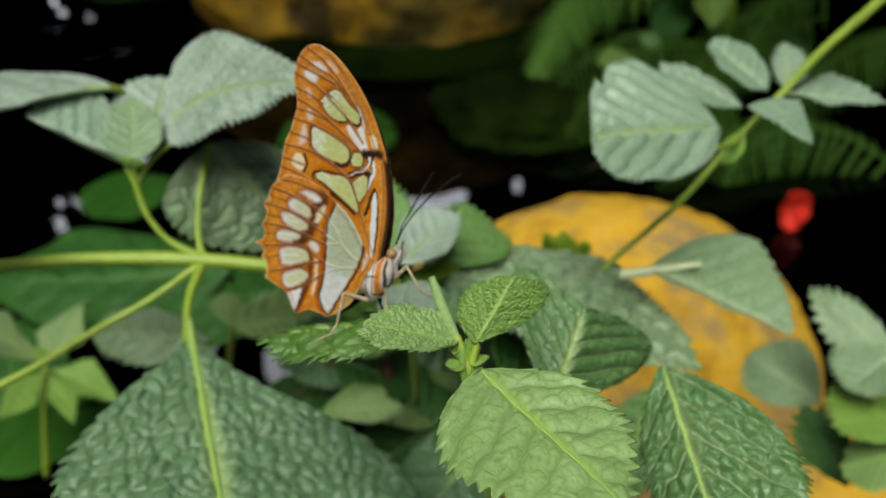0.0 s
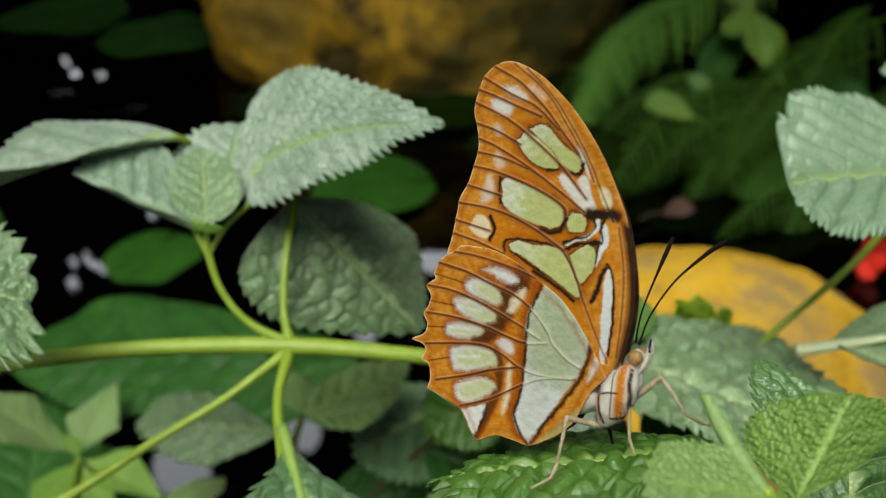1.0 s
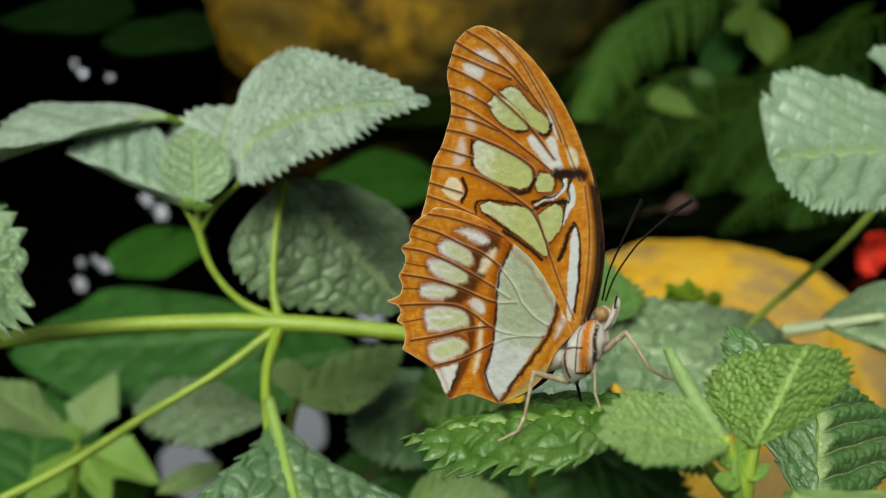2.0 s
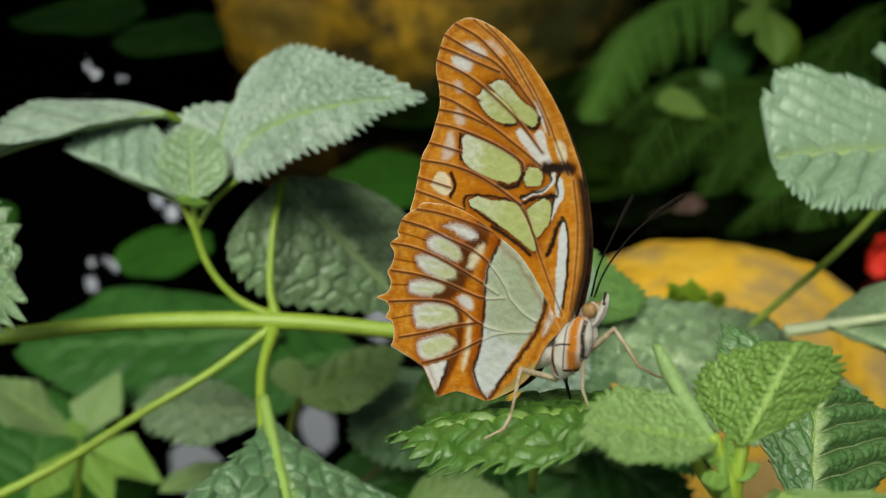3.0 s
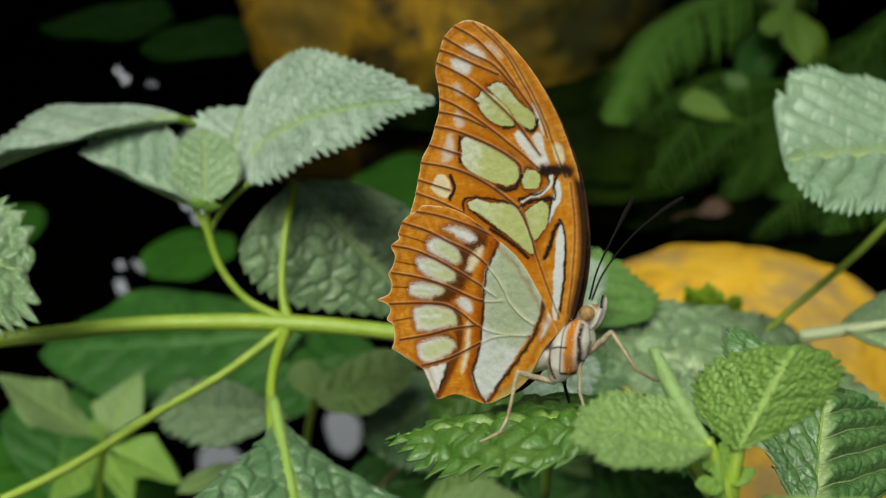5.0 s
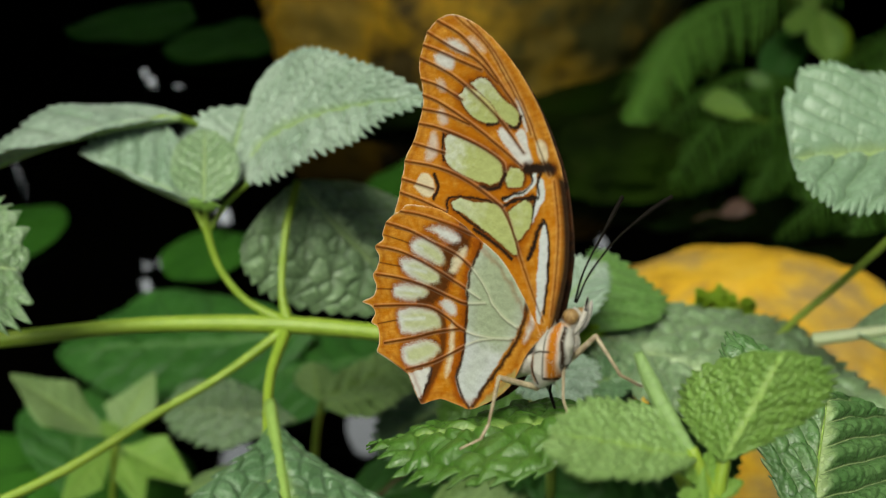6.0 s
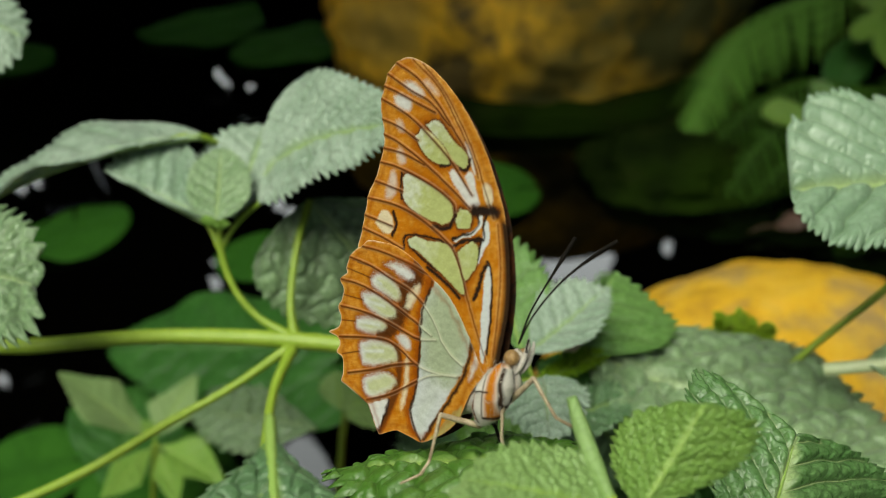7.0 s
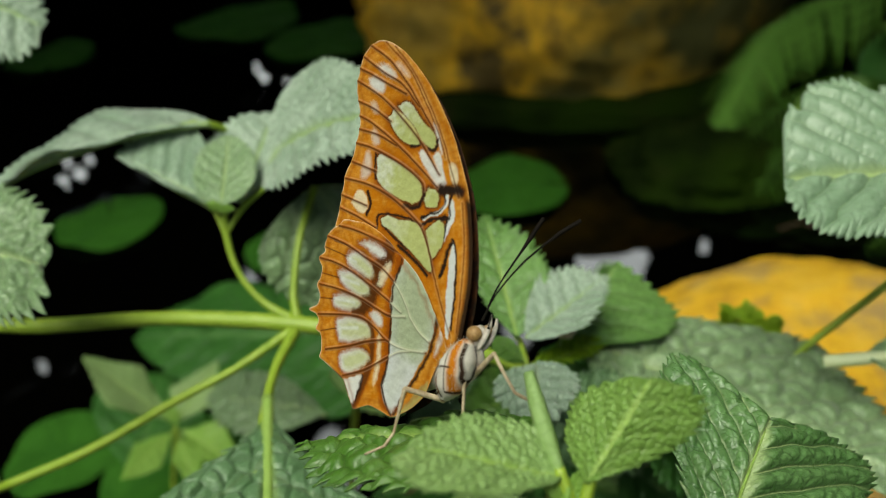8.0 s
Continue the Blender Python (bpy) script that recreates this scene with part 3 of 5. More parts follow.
    cells_hind = [
        [(-23.4, 7.8), (-21.6, 9.0), (-19.5, 9.2), (-17.3, 9.0), (-16.8, 8.2), (-17.5, 7.3), (-19.2, 7.1), (-21.2, 7.6)],
        [(-25.6, 4.6), (-25.1, 5.8), (-23.1, 6.7), (-20.8, 6.3), (-19.1, 5.4), (-18.8, 4.0), (-20.0, 3.4), (-22.2, 3.5), (-24.5, 3.6)],
        [(-26.8, 1.3), (-26.5, 2.3), (-23.8, 3.2), (-20.9, 2.8), (-19.1, 2.3), (-19.0, 0.9), (-21.2, -0.2), (-24.0, -0.1), (-25.9, 0.4)],
        [(-27.2, -3.3), (-26.8, -2.0), (-24.4, -0.9), (-21.6, -0.5), (-20.4, -1.0), (-21.2, -2.2), (-23.6, -3.6), (-26.4, -4.1)],
        [(-25.5, -6.4), (-25.1, -5.3), (-22.4, -3.8), (-19.2, -3.2), (-17.6, -3.8), (-17.3, -5.2), (-19.3, -6.7), (-22.3, -8.4), (-24.2, -8.7)],
        [(-23.4, -10.7), (-22.0, -9.4), (-19.5, -7.9), (-17.1, -7.7), (-16.4, -8.5), (-17.3, -10.0), (-19.4, -12.3), (-21.3, -13.1), (-22.6, -12.6)],
    ]
    white_hind = [
        [(-21.0, -14.0), (-19.3, -12.8), (-17.2, -11.4), (-17.0, -12.7), (-17.5, -15.7), (-17.8, -16.8), (-19.0, -15.9)],
        [(-17.7, 5.0), (-17.1, 6.5), (-15.9, 7.8), (-15.2, 7.2), (-15.7, 5.1), (-16.4, 3.3), (-17.8, 3.3)],
        [(-18.5, -1.9), (-17.2, -0.7), (-15.5, -0.8), (-14.8, -2.3), (-16.0, -2.9)],
        [(-15.8, -4.0), (-15.1, -3.3), (-14.1, -6.4), (-13.7, -9.9), (-14.1, -12.1), (-14.8, -10.4), (-15.2, -6.9)],
        [(-2.7, 3.4), (-2.0, 3.1), (-1.7, 1.2), (-2.0, -0.2), (-2.7, -1.5), (-3.1, -1.1), (-2.9, 0.7)],
        [(-12.4, 10.0), (-11.0, 10.3), (-8.4, 9.5), (-5.4, 7.6), (-4.2, 6.0), (-5.3, 6.6), (-8.4, 8.5)],
    ]
    brown_hind = [
        ([(-17.0, 9.8), (-16.3, 8.2), (-18.3, 6.1), (-17.8, 3.8), (-18.5, 1.0), (-19.7, -1.1), (-21.1, -2.5)], 1.9),
        ([(-17.7, -3.2), (-16.6, -5.5), (-16.2, -8.4), (-16.3, -10.8), (-16.9, -14.2), (-17.5, -16.7)], 1.1),
        ([(-13.8, 8.9), (-13.9, 6.6), (-14.3, 4.1), (-13.9, 1.4), (-13.6, -1.3), (-13.1, -4.3), (-12.7, -7.6), (-12.8, -10.9), (-10.7, -13.3)], 1.25),
    ]
    line_hind = [
        ([(-13.4, 8.8), (-13.7, 6.5), (-14.0, 4.0), (-13.8, 1.5), (-13.3, -1.2), (-12.8, -4.1), (-12.3, -7.5), (-12.5, -10.7), (-10.6, -13.2), (-9.1, -14.0)], 0.3),
        ([(-4.1, 5.4), (-3.5, 2.9), (-3.7, 0.2), (-4.3, -2.6), (-5.7, -6.3), (-7.2, -9.7), (-8.5, -13.6)], 0.42),
        ([(-17.1, -11.5), (-17.1, -14.0), (-17.5, -16.7)], 0.35),
        ([(-27.4, -13.5), (-24.6, -13.8), (-21.5, -14.2), (-19.6, -15.7)], 0.3),
    ]
    olive_hind = [
        [(-3.0, -5.3), (-3.0, -7.0), (-4.6, -9.9), (-7.4, -13.1), (-7.0, -11.9), (-5.4, -9.0), (-4.3, -7.1)],
    ]
    veins_hind = [
        [(-30.9, 6.4), (-26.0, 6.7), (-21.4, 6.4), (-17.0, 6.1), (-13.8, 5.1), (-11.1, 3.5), (-9.2, 1.6)],
        [(-31.5, 2.4), (-27.3, 3.1), (-23.2, 3.1), (-19.2, 2.7), (-14.8, 2.1), (-11.5, 1.5)],
        [(-30.7, -1.8), (-26.2, -0.8), (-21.2, -0.2), (-16.2, -0.2), (-13.6, -0.0), (-10.4, 1.3)],
        [(-29.9, -6.7), (-24.0, -4.3), (-19.8, -3.0), (-16.5, -3.2), (-13.3, -3.9), (-9.1, -3.3), (-4.6, -1.7)],
        [(-26.5, -11.4), (-21.6, -8.6), (-17.8, -6.1), (-13.7, -3.9)],
        [(-21.4, -13.6), (-17.1, -10.6), (-13.6, -7.3), (-10.7, -4.6), (-7.9, -3.0)],
        [(-28.3, 8.9), (-24.5, 9.5), (-19.1, 9.8), (-14.9, 9.7), (-12.1, 9.8)],
        [(-9.2, 1.6), (-6.7, 0.5), (-4.3, 0.1)],
    ]
    rays_hind = [
        [(-30.7, 4.5), (-26.6, 4.8), (-23.2, 4.8)],
        [(-30.7, 0.1), (-26.1, 1.0), (-21.7, 1.8)],
        [(-30.8, -4.2), (-25.2, -2.3), (-22.0, -1.4)],
        [(-28.6, -9.1), (-25.0, -7.1), (-20.4, -5.0)],
        [(-28.8, 6.2), (-24.9, 6.8)],
    ]

    def inside(px, py, poly):
        p = np.array(poly)
        c = np.zeros(px.shape, bool)
        for (x1, y1), (x2, y2) in zip(p, np.roll(p, -1, axis=0)):
            hit = ((y1 > py) != (y2 > py)) & (px < (x2 - x1) * (py - y1) / (y2 - y1 + 1e-12) + x1)
            c ^= hit
        return c

    def line_gap(px, py, line, closed=False):
        p = np.array(line)
        best = np.full(px.shape, 1e9)
        ends = np.roll(p, -1, axis=0) if closed else p[1:]
        for (x1, y1), (x2, y2) in zip(p, ends):
            dx, dy = x2 - x1, y2 - y1
            k = np.clip(((px - x1) * dx + (py - y1) * dy) / (dx * dx + dy * dy + 1e-12), 0, 1)
            best = np.minimum(best, np.hypot(px - x1 - k * dx, py - y1 - k * dy))
        return best

    def round_off(poly):
        return [tuple(p) for p in spline([(*q, 0) for q in poly + poly[:1]], len(poly) * 6)[:-1, :2]]

    def wing(name, outline, near, tilt, lift, label, step=0.115):
        """A thin wing: a fine lattice cut to its outline, with the scale pattern, raised veins and a shallow bow."""
        edge = np.array(round_off(outline))
        lo, hi = edge.min(0) - 0.4, edge.max(0) + 0.4
        gx, gy = np.arange(lo[0], hi[0], step), np.arange(lo[1], hi[1], step)
        X, Y = np.meshgrid(gx, gy, indexing="ij")
        ins = inside(X, Y, edge)
        gap = line_gap(X, Y, edge, True)
        # lattice points close to the rim slide onto it
        p = np.vstack([edge, edge[:1]])
        seg = np.linspace(0, 1, 4, endpoint=False)
        rim = np.concatenate([a + (b - a) * seg[:, None] for a, b in zip(p[:-1], p[1:])])
        keep = ins | (gap < step * 0.75)
        xs, ys = X.copy(), Y.copy()
        for i, j in zip(*np.where(keep & (~ins | (gap < step * 0.3)))):
            k = np.argmin((rim[:, 0] - X[i, j]) ** 2 + (rim[:, 1] - Y[i, j]) ** 2)
            xs[i, j], ys[i, j] = rim[k]
        fuzz = np.array([[noise.fractal(Vector((x * 0.9, y * 0.9, lift)), 1.0, 2.0, 3) for y in gy] for x in gx])
        streak = np.array([[noise.fractal(Vector(((x + 0.5 * y) * 0.5, (y - 0.5 * x) * 2.6, 3 + lift)), 1.0, 2.0, 2) for y in gy] for x in gx])
        grit = np.random.default_rng(7).normal(0, 1, X.shape)
        fx = X + 0.16 * fuzz + 0.05 * grit
        fy = Y - 0.14 * fuzz + 0.05 * np.roll(grit, 3, 1)
        orange, amber, rust = np.array((0.45, 0.150, 0.007)), np.array((0.62, 0.29, 0.045)), np.array((0.25, 0.055, 0.003))
        umber, black = np.array((0.085, 0.026, 0.006)), np.array((0.018, 0.011, 0.008))
        lime, sage, frost, cream = np.array((0.41, 0.44, 0.17)), np.array((0.36, 0.41, 0.27)), np.array((0.62, 0.64, 0.63)), np.array((0.68, 0.60, 0.42))
        col = orange + (amber - orange) * np.clip(0.42 - 0.04 * gap + fuzz * 0.55 + streak * 0.3 + 0.10 * grit, 0, 1)[..., None]

        def lay(c, fac):
            nonlocal col
            col = col + (c - col) * np.clip(fac, 0, 1)[..., None]

        def away(line, px=fx, py=fy):
            return line_gap(px, py, spline([(*q, 0) for q in line], 30)[:, :2])

        def patch(poly):
            rp = round_off(poly)
            return np.where(inside(fx, fy, rp), 1, -1) * line_gap(fx, fy, rp, True)

        if near == "upper":
            col = black + (umber - black) * np.clip(0.2 + 0.5 * fuzz + 0.1 * grit, 0, 1)[..., None]
        pane, veil = np.zeros(X.shape), np.zeros(X.shape)
        vg = np.full(X.shape, 1e9)
        if near == "fore":
            depths = [patch(q) for q in green_fore]
            for d in depths:
                lay(rust, np.exp(-(np.minimum(d, 0) / 1.1) ** 2) * (0.75 + 0.5 * fuzz))
            for d in depths:
                lay(umber, np.exp(-((d + 0.12) / 0.2) ** 2) * 0.85)
            for k, q in enumerate(white_fore):
                d = patch(q)
                lay(frost if k not in (3, 10) else cream, np.clip(0.55 + d / (0.75 if 3 < k < 10 else 0.35) + 0.10 * grit, 0, 1) * (0.55 if k in (6, 7, 8, 9) else 0.88))
            for k, (line, w) in enumerate(dark_fore):
                g = away(line) * (1.8 if k in (6, 7, 11) else 1.0)
                lay(umber, np.clip(1.6 - g / (w * 0.62), 0, 1) * 0.9)
                lay(black, np.clip(1.5 - g / (w * 0.46), 0, 1) * 0.97)
            for k, d in enumerate(depths):
                middle = np.mean([q[0] for q in green_fore[k]])
                pale = np.clip((middle - X) / 5.0 + 0.05 + 0.5 * fuzz, 0, 1) * (0.6 if k < 4 else 0.3)
                tone = lime + (frost - lime) * pale[..., None]
                lay(tone * (1 + 0.03 * grit[..., None] + 0.06 * fuzz[..., None]), np.clip(0.4 + d / 0.2, 0, 1))
            for q in bars_fore:
                lay(frost * 0.95, np.clip(0.5 + patch(q) / 0.16, 0, 1))
            long_lines, short_lines = veins_fore, []
            for line in ribs_fore:
                g = away(line, X, Y)
                lay(umber, np.exp(-(g / 0.14) ** 2) * 0.8)
                lay(cream, np.exp(-((g - 0.3) / 0.12) ** 2) * 0.12)
        elif near == "hind":
            for q in cells_hind:
                d = patch(q)
                middle = np.mean([c[0] for c in q])
                lay(rust, np.clip(1.1 + np.minimum(d, 0) / 0.8, 0, 1) * 0.8)
                lay(umber, np.exp(-((d + 0.25) / 0.4) ** 2) * np.clip(0.35 + (X - middle) / 4 + 0.4 * fuzz, 0, 1) * 0.85)
            for k, (line, w) in enumerate(brown_hind):
                g = away(line)
                lay(np.array((0.36, 0.085, 0.004)), np.clip(1.7 - g / (w * 0.7) + 0.25 * fuzz + 0.10 * grit, 0, 1) * 0.95)
                lay(umber, np.clip(1.5 - g / (w * 0.55) + 0.6 * fuzz + 0.16 * grit, 0, 1) * (0.97, 0.7, 0.3)[k])
            for k, q in enumerate(cells_hind):
                d = patch(q)
                white = np.clip(0.2 + d / 0.8 + 0.16 * grit, 0, 1)
                veil = np.maximum(veil, white)
                lay(frost, white * 0.9)
                if k:
                    middle = np.mean([c[0] for c in q])
                    lay(lime * 1.05, np.clip(d / 1.2 - 0.1 + (X - middle) / 8, 0, 1) * 0.75)
            for (line, w), deep in zip(brown_hind, (0.95, 0.6, 0.0)):
                lay(umber, np.clip(1.6 - away(line) / (w * 0.5) + 0.6 * fuzz + 0.16 * grit, 0, 1) * (1 - veil) * deep)
            for k, q in enumerate(white_hind):
                d = patch(q)
                lay(cream if k in (1, 3) else frost, np.clip((0.4 if k in (0, 5) else 0.2) + d / (0.25 if k in (0, 5) else 0.7) + 0.12 * grit, 0, 1) * 0.9)
            for q in olive_hind:
                lay(np.array((0.36, 0.33, 0.12)), np.clip(0.5 + patch(q) / 0.3, 0, 1) * 0.85)
            d = patch(pane_hind[0])
            pane = np.clip(d / 0.4, 0, 1)
            low = np.clip((-4.2 - Y - 0.12 * X) / 2.2 + 0.3 * fuzz, 0, 1)
            rim_pale = np.exp(-(np.maximum(d, 0) / 1.4) ** 2) * 0.35
            tone = sage + (frost * 0.86 - sage) * np.clip(0.75 * low + rim_pale, 0, 1)[..., None]
            lay(tone * (1 + 0.04 * grit[..., None] + 0.09 * fuzz[..., None]), np.clip(0.5 + d / 0.2, 0, 1))
            lay(frost * 1.05, np.clip(0.5 + patch(white_hind[5]) / 0.25, 0, 1) * 0.85)
            for line, w in line_hind:
                g = away(line)
                lay(umber, np.clip(1.6 - g / (w * 0.9), 0, 1) * 0.8)
                lay(black, np.clip(1.4 - g / (w * 0.5), 0, 1) * 0.85)
            long_lines, short_lines = veins_hind, rays_hind
        else:
            long_lines, short_lines = [], []
        for line in long_lines:
            vg = np.minimum(vg, away(line, X, Y))
        for line in short_lines:
            g = away(line, X, Y)
            lay(frost, np.exp(-(g / 0.3) ** 2) * 0.7 * veil)
            lay(umber, np.exp(-(g / 0.13) ** 2) * 0.85 * (1 - veil))
        lay(rust, np.exp(-(vg / 0.42) ** 2) * 0.4 * (1 - pane))
        lay(umber, np.exp(-(vg / 0.14) ** 2) * 0.92 * (1 - pane))
        lay(cream, np.exp(-((vg - 0.27) / 0.10) ** 2) * 0.14 * (1 - pane))
        lay(np.array((0.58, 0.56, 0.42)), np.exp(-(vg / 0.12) ** 2) * 0.7 * pane)
        lay(umber, np.exp(-((vg - 0.2) / 0.08) ** 2) * 0.22 * pane)
        if near == "upper":
            lay(orange, np.clip(1.2 - gap / 0.45, 0, 1) * np.clip((-16 - X) / 5, 0, 1) * 0.9)
        else:
            lay(rust, np.exp(-((gap - 0.95 - 0.3 * fuzz) / 0.4) ** 2) * 0.4)
        fringe = np.clip(1 - gap / 0.26, 0, 1) * np.clip((vg - 0.35) / 0.3, 0.15, 1) * (0.1 if near == "upper" else 1.0)
        lay(np.array((0.78, 0.68, 0.52)), fringe * (0.6 + 0.4 * fuzz) * np.clip((-22 - X) / 4, 0.25, 1))
        if near == "fore":
            lay(black, np.clip(1.7 - gap / 0.75, 0, 1) * np.clip(21.5 - Y, 0, 1) * np.clip(X + 8, 0, 1) * 0.97)
            for line, w in dark_fore[0:6]:
                lay(black, np.clip(1.5 - away(line) / (w * 0.34), 0, 1) * 0.95)
        bow = 0.5 * np.sin(xs * 0.12) + 0.25 * np.sin(ys * 0.2) + 0.16 * np.exp(-(vg / 0.22) ** 2) + 0.07 * fuzz
        lift_all = lift + (ys + 14) * tilt + bow
        idx = -np.ones(X.shape, int)
        idx[keep] = np.arange(keep.sum())
        verts = [world(a, b, c) for a, b, c in zip(xs[keep], ys[keep], lift_all[keep])]
        faces = []
        for i in range(X.shape[0] - 1):
            for j in range(X.shape[1] - 1):
                q = [idx[i, j], idx[i + 1, j], idx[i + 1, j + 1], idx[i, j + 1]]
                q = [k for k in q if k >= 0]
                if len(q) >= 3:
                    faces.append(tuple(q))
        rgba = np.ones((int(keep.sum()), 4))
        rgba[:, :3] = col[keep]
        ob = part(name, (verts, faces), WING, t, label, attrs=[("scales", "FLOAT_COLOR", rgba)])
        so = ob.modifiers.new("thickness", "SOLIDIFY")
        so.thickness, so.offset = 0.00008, 0
        return ob

    far_fore = [(u * 0.985, v * 0.985) for u, v in fore]
    wing("forewing", fore, "fore", 0.0, -0.3, "orange forewing with pale green panes")
    wing("hindwing", hind, "hind", 0.0, 0.25, "orange hindwing with a large pale green pane")
    wing("forewing", far_fore, "upper", 0.035, -2.6, "far forewing showing its black inner side", 0.3)
    wing("hindwing", hind, "upper", 0.035, -2.9, "far hindwing with a ragged dark tail edge", 0.3)

    def hull(name, pts, radii, mat, label="", n=24, sides=14):
        return part(name, tube(pts, [r * 0.001 for r in radii], n, sides), mat, t, label)

    hull("abdomen", [(-0.0216, 0.1422, 0.3333), (-0.0188, 0.1418, 0.3360), (-0.0160, 0.1403, 0.3390), (-0.0142, 0.1392, 0.3408)], [0.3, 1.1, 1.6, 1.6], BODY, "white abdomen between the wings")
    tv, tf = tube([world(u, v, w) for u, v, w in ((1.3, -5.6, 0.6), (1.6, -3.6, 0.4), (2.0, -0.9, 0.2), (2.3, 1.4, 0.0), (2.5, 3.2, -0.2))], [0.0008, 0.0021, 0.0025, 0.0020, 0.0009], 140, 110)
    q = (np.array(tv) - np.array(base)) * 1000
    tu, tw = q @ np.array(fwd), q @ np.array(up)
    tone = np.ones((len(tv), 4))
    tone[:, :3] = (0.62, 0.58, 0.52)
    speck = np.random.default_rng(3).normal(0, 1, len(tv))
    tone[:, :3] *= (1 + 0.07 * speck)[:, None]
    rust, soot = (0.46, 0.15, 0.012), (0.035, 0.02, 0.012)
    for line, w, c in (([(1.6, 4.2), (1.9, 3.1), (2.9, 0.0), (3.5, -3.4)], 0.62, rust), ([(-2.4, -0.6), (-1.9, -3.0), (-0.6, -5.4)], 0.35, rust), ([(-0.4, -0.6), (0.3, -2.4), (1.3, -4.6)], 0.3, rust), ([(2.9, 3.4), (4.1, -0.3), (4.4, -3.0)], 0.22, soot),
                       ([(-0.7, 1.2), (-0.2, 1.7), (0.9, 2.4)], 0.16, soot), ([(0.2, -1.3), (1.4, -0.5), (2.6, -0.1)], 0.12, soot), ([(-0.8, -0.8), (0.6, -2.9), (1.7, -5.0)], 0.2, soot), ([(2.6, -3.9), (4.1, -3.5), (4.5, -2.5)], 0.2, soot), ([(1.0, 3.4), (1.2, 1.5), (2.0, -0.6), (2.5, -3.6)], 0.1, soot)):
        k = np.clip(1.5 - line_gap(tu, tw, line) / w + 0.06 * speck, 0, 1)[:, None]
        tone[:, :3] += (np.array(c) - tone[:, :3]) * k
    part("thorax", (tv, tf), WING, t, "furry white thorax with orange bands", attrs=[("scales", "FLOAT_COLOR", tone)])
    # short pale hairs over the thorax and the head
    rng = np.random.default_rng(11)
    hv, hf = [], []
    heart = world(2.0, -1.0, 0.2)
    for k in rng.choice(len(tv), 420, replace=False):
        root, out = np.array(tv[k]), np.array(tv[k]) - heart
        out = out / np.linalg.norm(out) + rng.normal(0, 0.35, 3) + np.array((0, 0, -0.5))
        tip = root + out / np.linalg.norm(out) * rng.uniform(0.0004, 0.0010)
        side = np.cross(tip - root, rng.normal(0, 1, 3))
        side *= 0.00003 / np.linalg.norm(side)
        other = np.cross(tip - root, side)
        other *= 0.00003 / np.linalg.norm(other)
        n0 = len(hv)
        hv += [root + side, root - 0.5 * side + other, root - 0.5 * side - other, tip]
        hf += [(n0, n0 + 1, n0 + 3), (n0 + 1, n0 + 2, n0 + 3), (n0 + 2, n0, n0 + 3)]
    part("fur", (hv, hf), BODY, t, "fine pale hairs")
    hull("collar", [(-0.0098, 0.1388, 0.3458), (-0.0097, 0.1381, 0.3442), (-0.0104, 0.1375, 0.3422)], [0.7, 1.0, 0.6], BODY, "white furry collar")
    hull("head", [(-0.0107, 0.1391, 0.3450), (-0.0098, 0.1397, 0.3468), (-0.0088, 0.1402, 0.3479)], [1.1, 1.45, 0.8], BODY)
    for p in (((-0.0100, 0.1390, 0.3479)), ((-0.0086, 0.1410, 0.3466))):
        bm = bmesh.new()
        bmesh.ops.create_uvsphere(bm, u_segments=20, v_segments=14, radius=0.00108, matrix=Matrix.Translation(Vector(p)))
        part("eye", bm, EYE_BROWN, t, "round brown compound eye")
    hull("palp", [(-0.0097, 0.1381, 0.3457), (-0.0087, 0.1388, 0.3471), (-0.0080, 0.1398, 0.3487), (-0.0078, 0.1406, 0.3499)], [0.25, 0.4, 0.34, 0.12], BODY, "pointed white palp with a dark tip", 12, 8)
    hull("palp_tip", [(-0.0081, 0.1395, 0.3484), (-0.0078, 0.1405, 0.3499)], [0.3, 0.12], BLACK, "black palp tip", 8, 8)
    hull("palp", [(-0.0093, 0.1390, 0.3449), (-0.0081, 0.1398, 0.3461), (-0.0074, 0.1409, 0.3476), (-0.0072, 0.1415, 0.3487)], [0.25, 0.4, 0.34, 0.12], BODY, "pointed white palp with a dark tip", 12, 8)

    for pts in ([(-0.0092, 0.1409, 0.3487), (-0.0074, 0.1438, 0.3512), (-0.0038, 0.1472, 0.3543), (0.0005, 0.1493, 0.3572), (0.0037, 0.1505, 0.3589)], [(-0.0093, 0.1426, 0.3476), (-0.0078, 0.1466, 0.3501), (-0.0046, 0.1523, 0.3531), (-0.0020, 0.1565, 0.3557)]):
        part("antenna", tube(pts, [0.00014, 0.00013, 0.00013, 0.00017, 0.00034, 0.0003], 30, 8), BLACK, t, "thin black clubbed antenna")

    legs = ([(-0.0123, 0.1377, 0.3402), (-0.0144, 0.1356, 0.3389), (-0.0194, 0.1346, 0.3415), (-0.0200, 0.1331, 0.3393), (-0.0208, 0.1313, 0.3364), (-0.0218, 0.1295, 0.3356), (-0.0245, 0.1287, 0.3346)],
            [(-0.0108, 0.1374, 0.3414), (-0.0091, 0.1367, 0.3439), (-0.0070, 0.1363, 0.3468), (-0.0058, 0.1345, 0.3456), (-0.0041, 0.1330, 0.3432), (-0.0016, 0.1332, 0.3413), (-0.0006, 0.1331, 0.3411)],
            [(-0.0105, 0.1387, 0.3472), (-0.0106, 0.1359, 0.3446), (-0.0111, 0.1347, 0.3427), (-0.0112, 0.1327, 0.3395), (-0.0105, 0.1314, 0.3375)],
            [(-0.0130, 0.1389, 0.3383), (-0.0127, 0.1386, 0.3359), (-0.0120, 0.1380, 0.3331)])
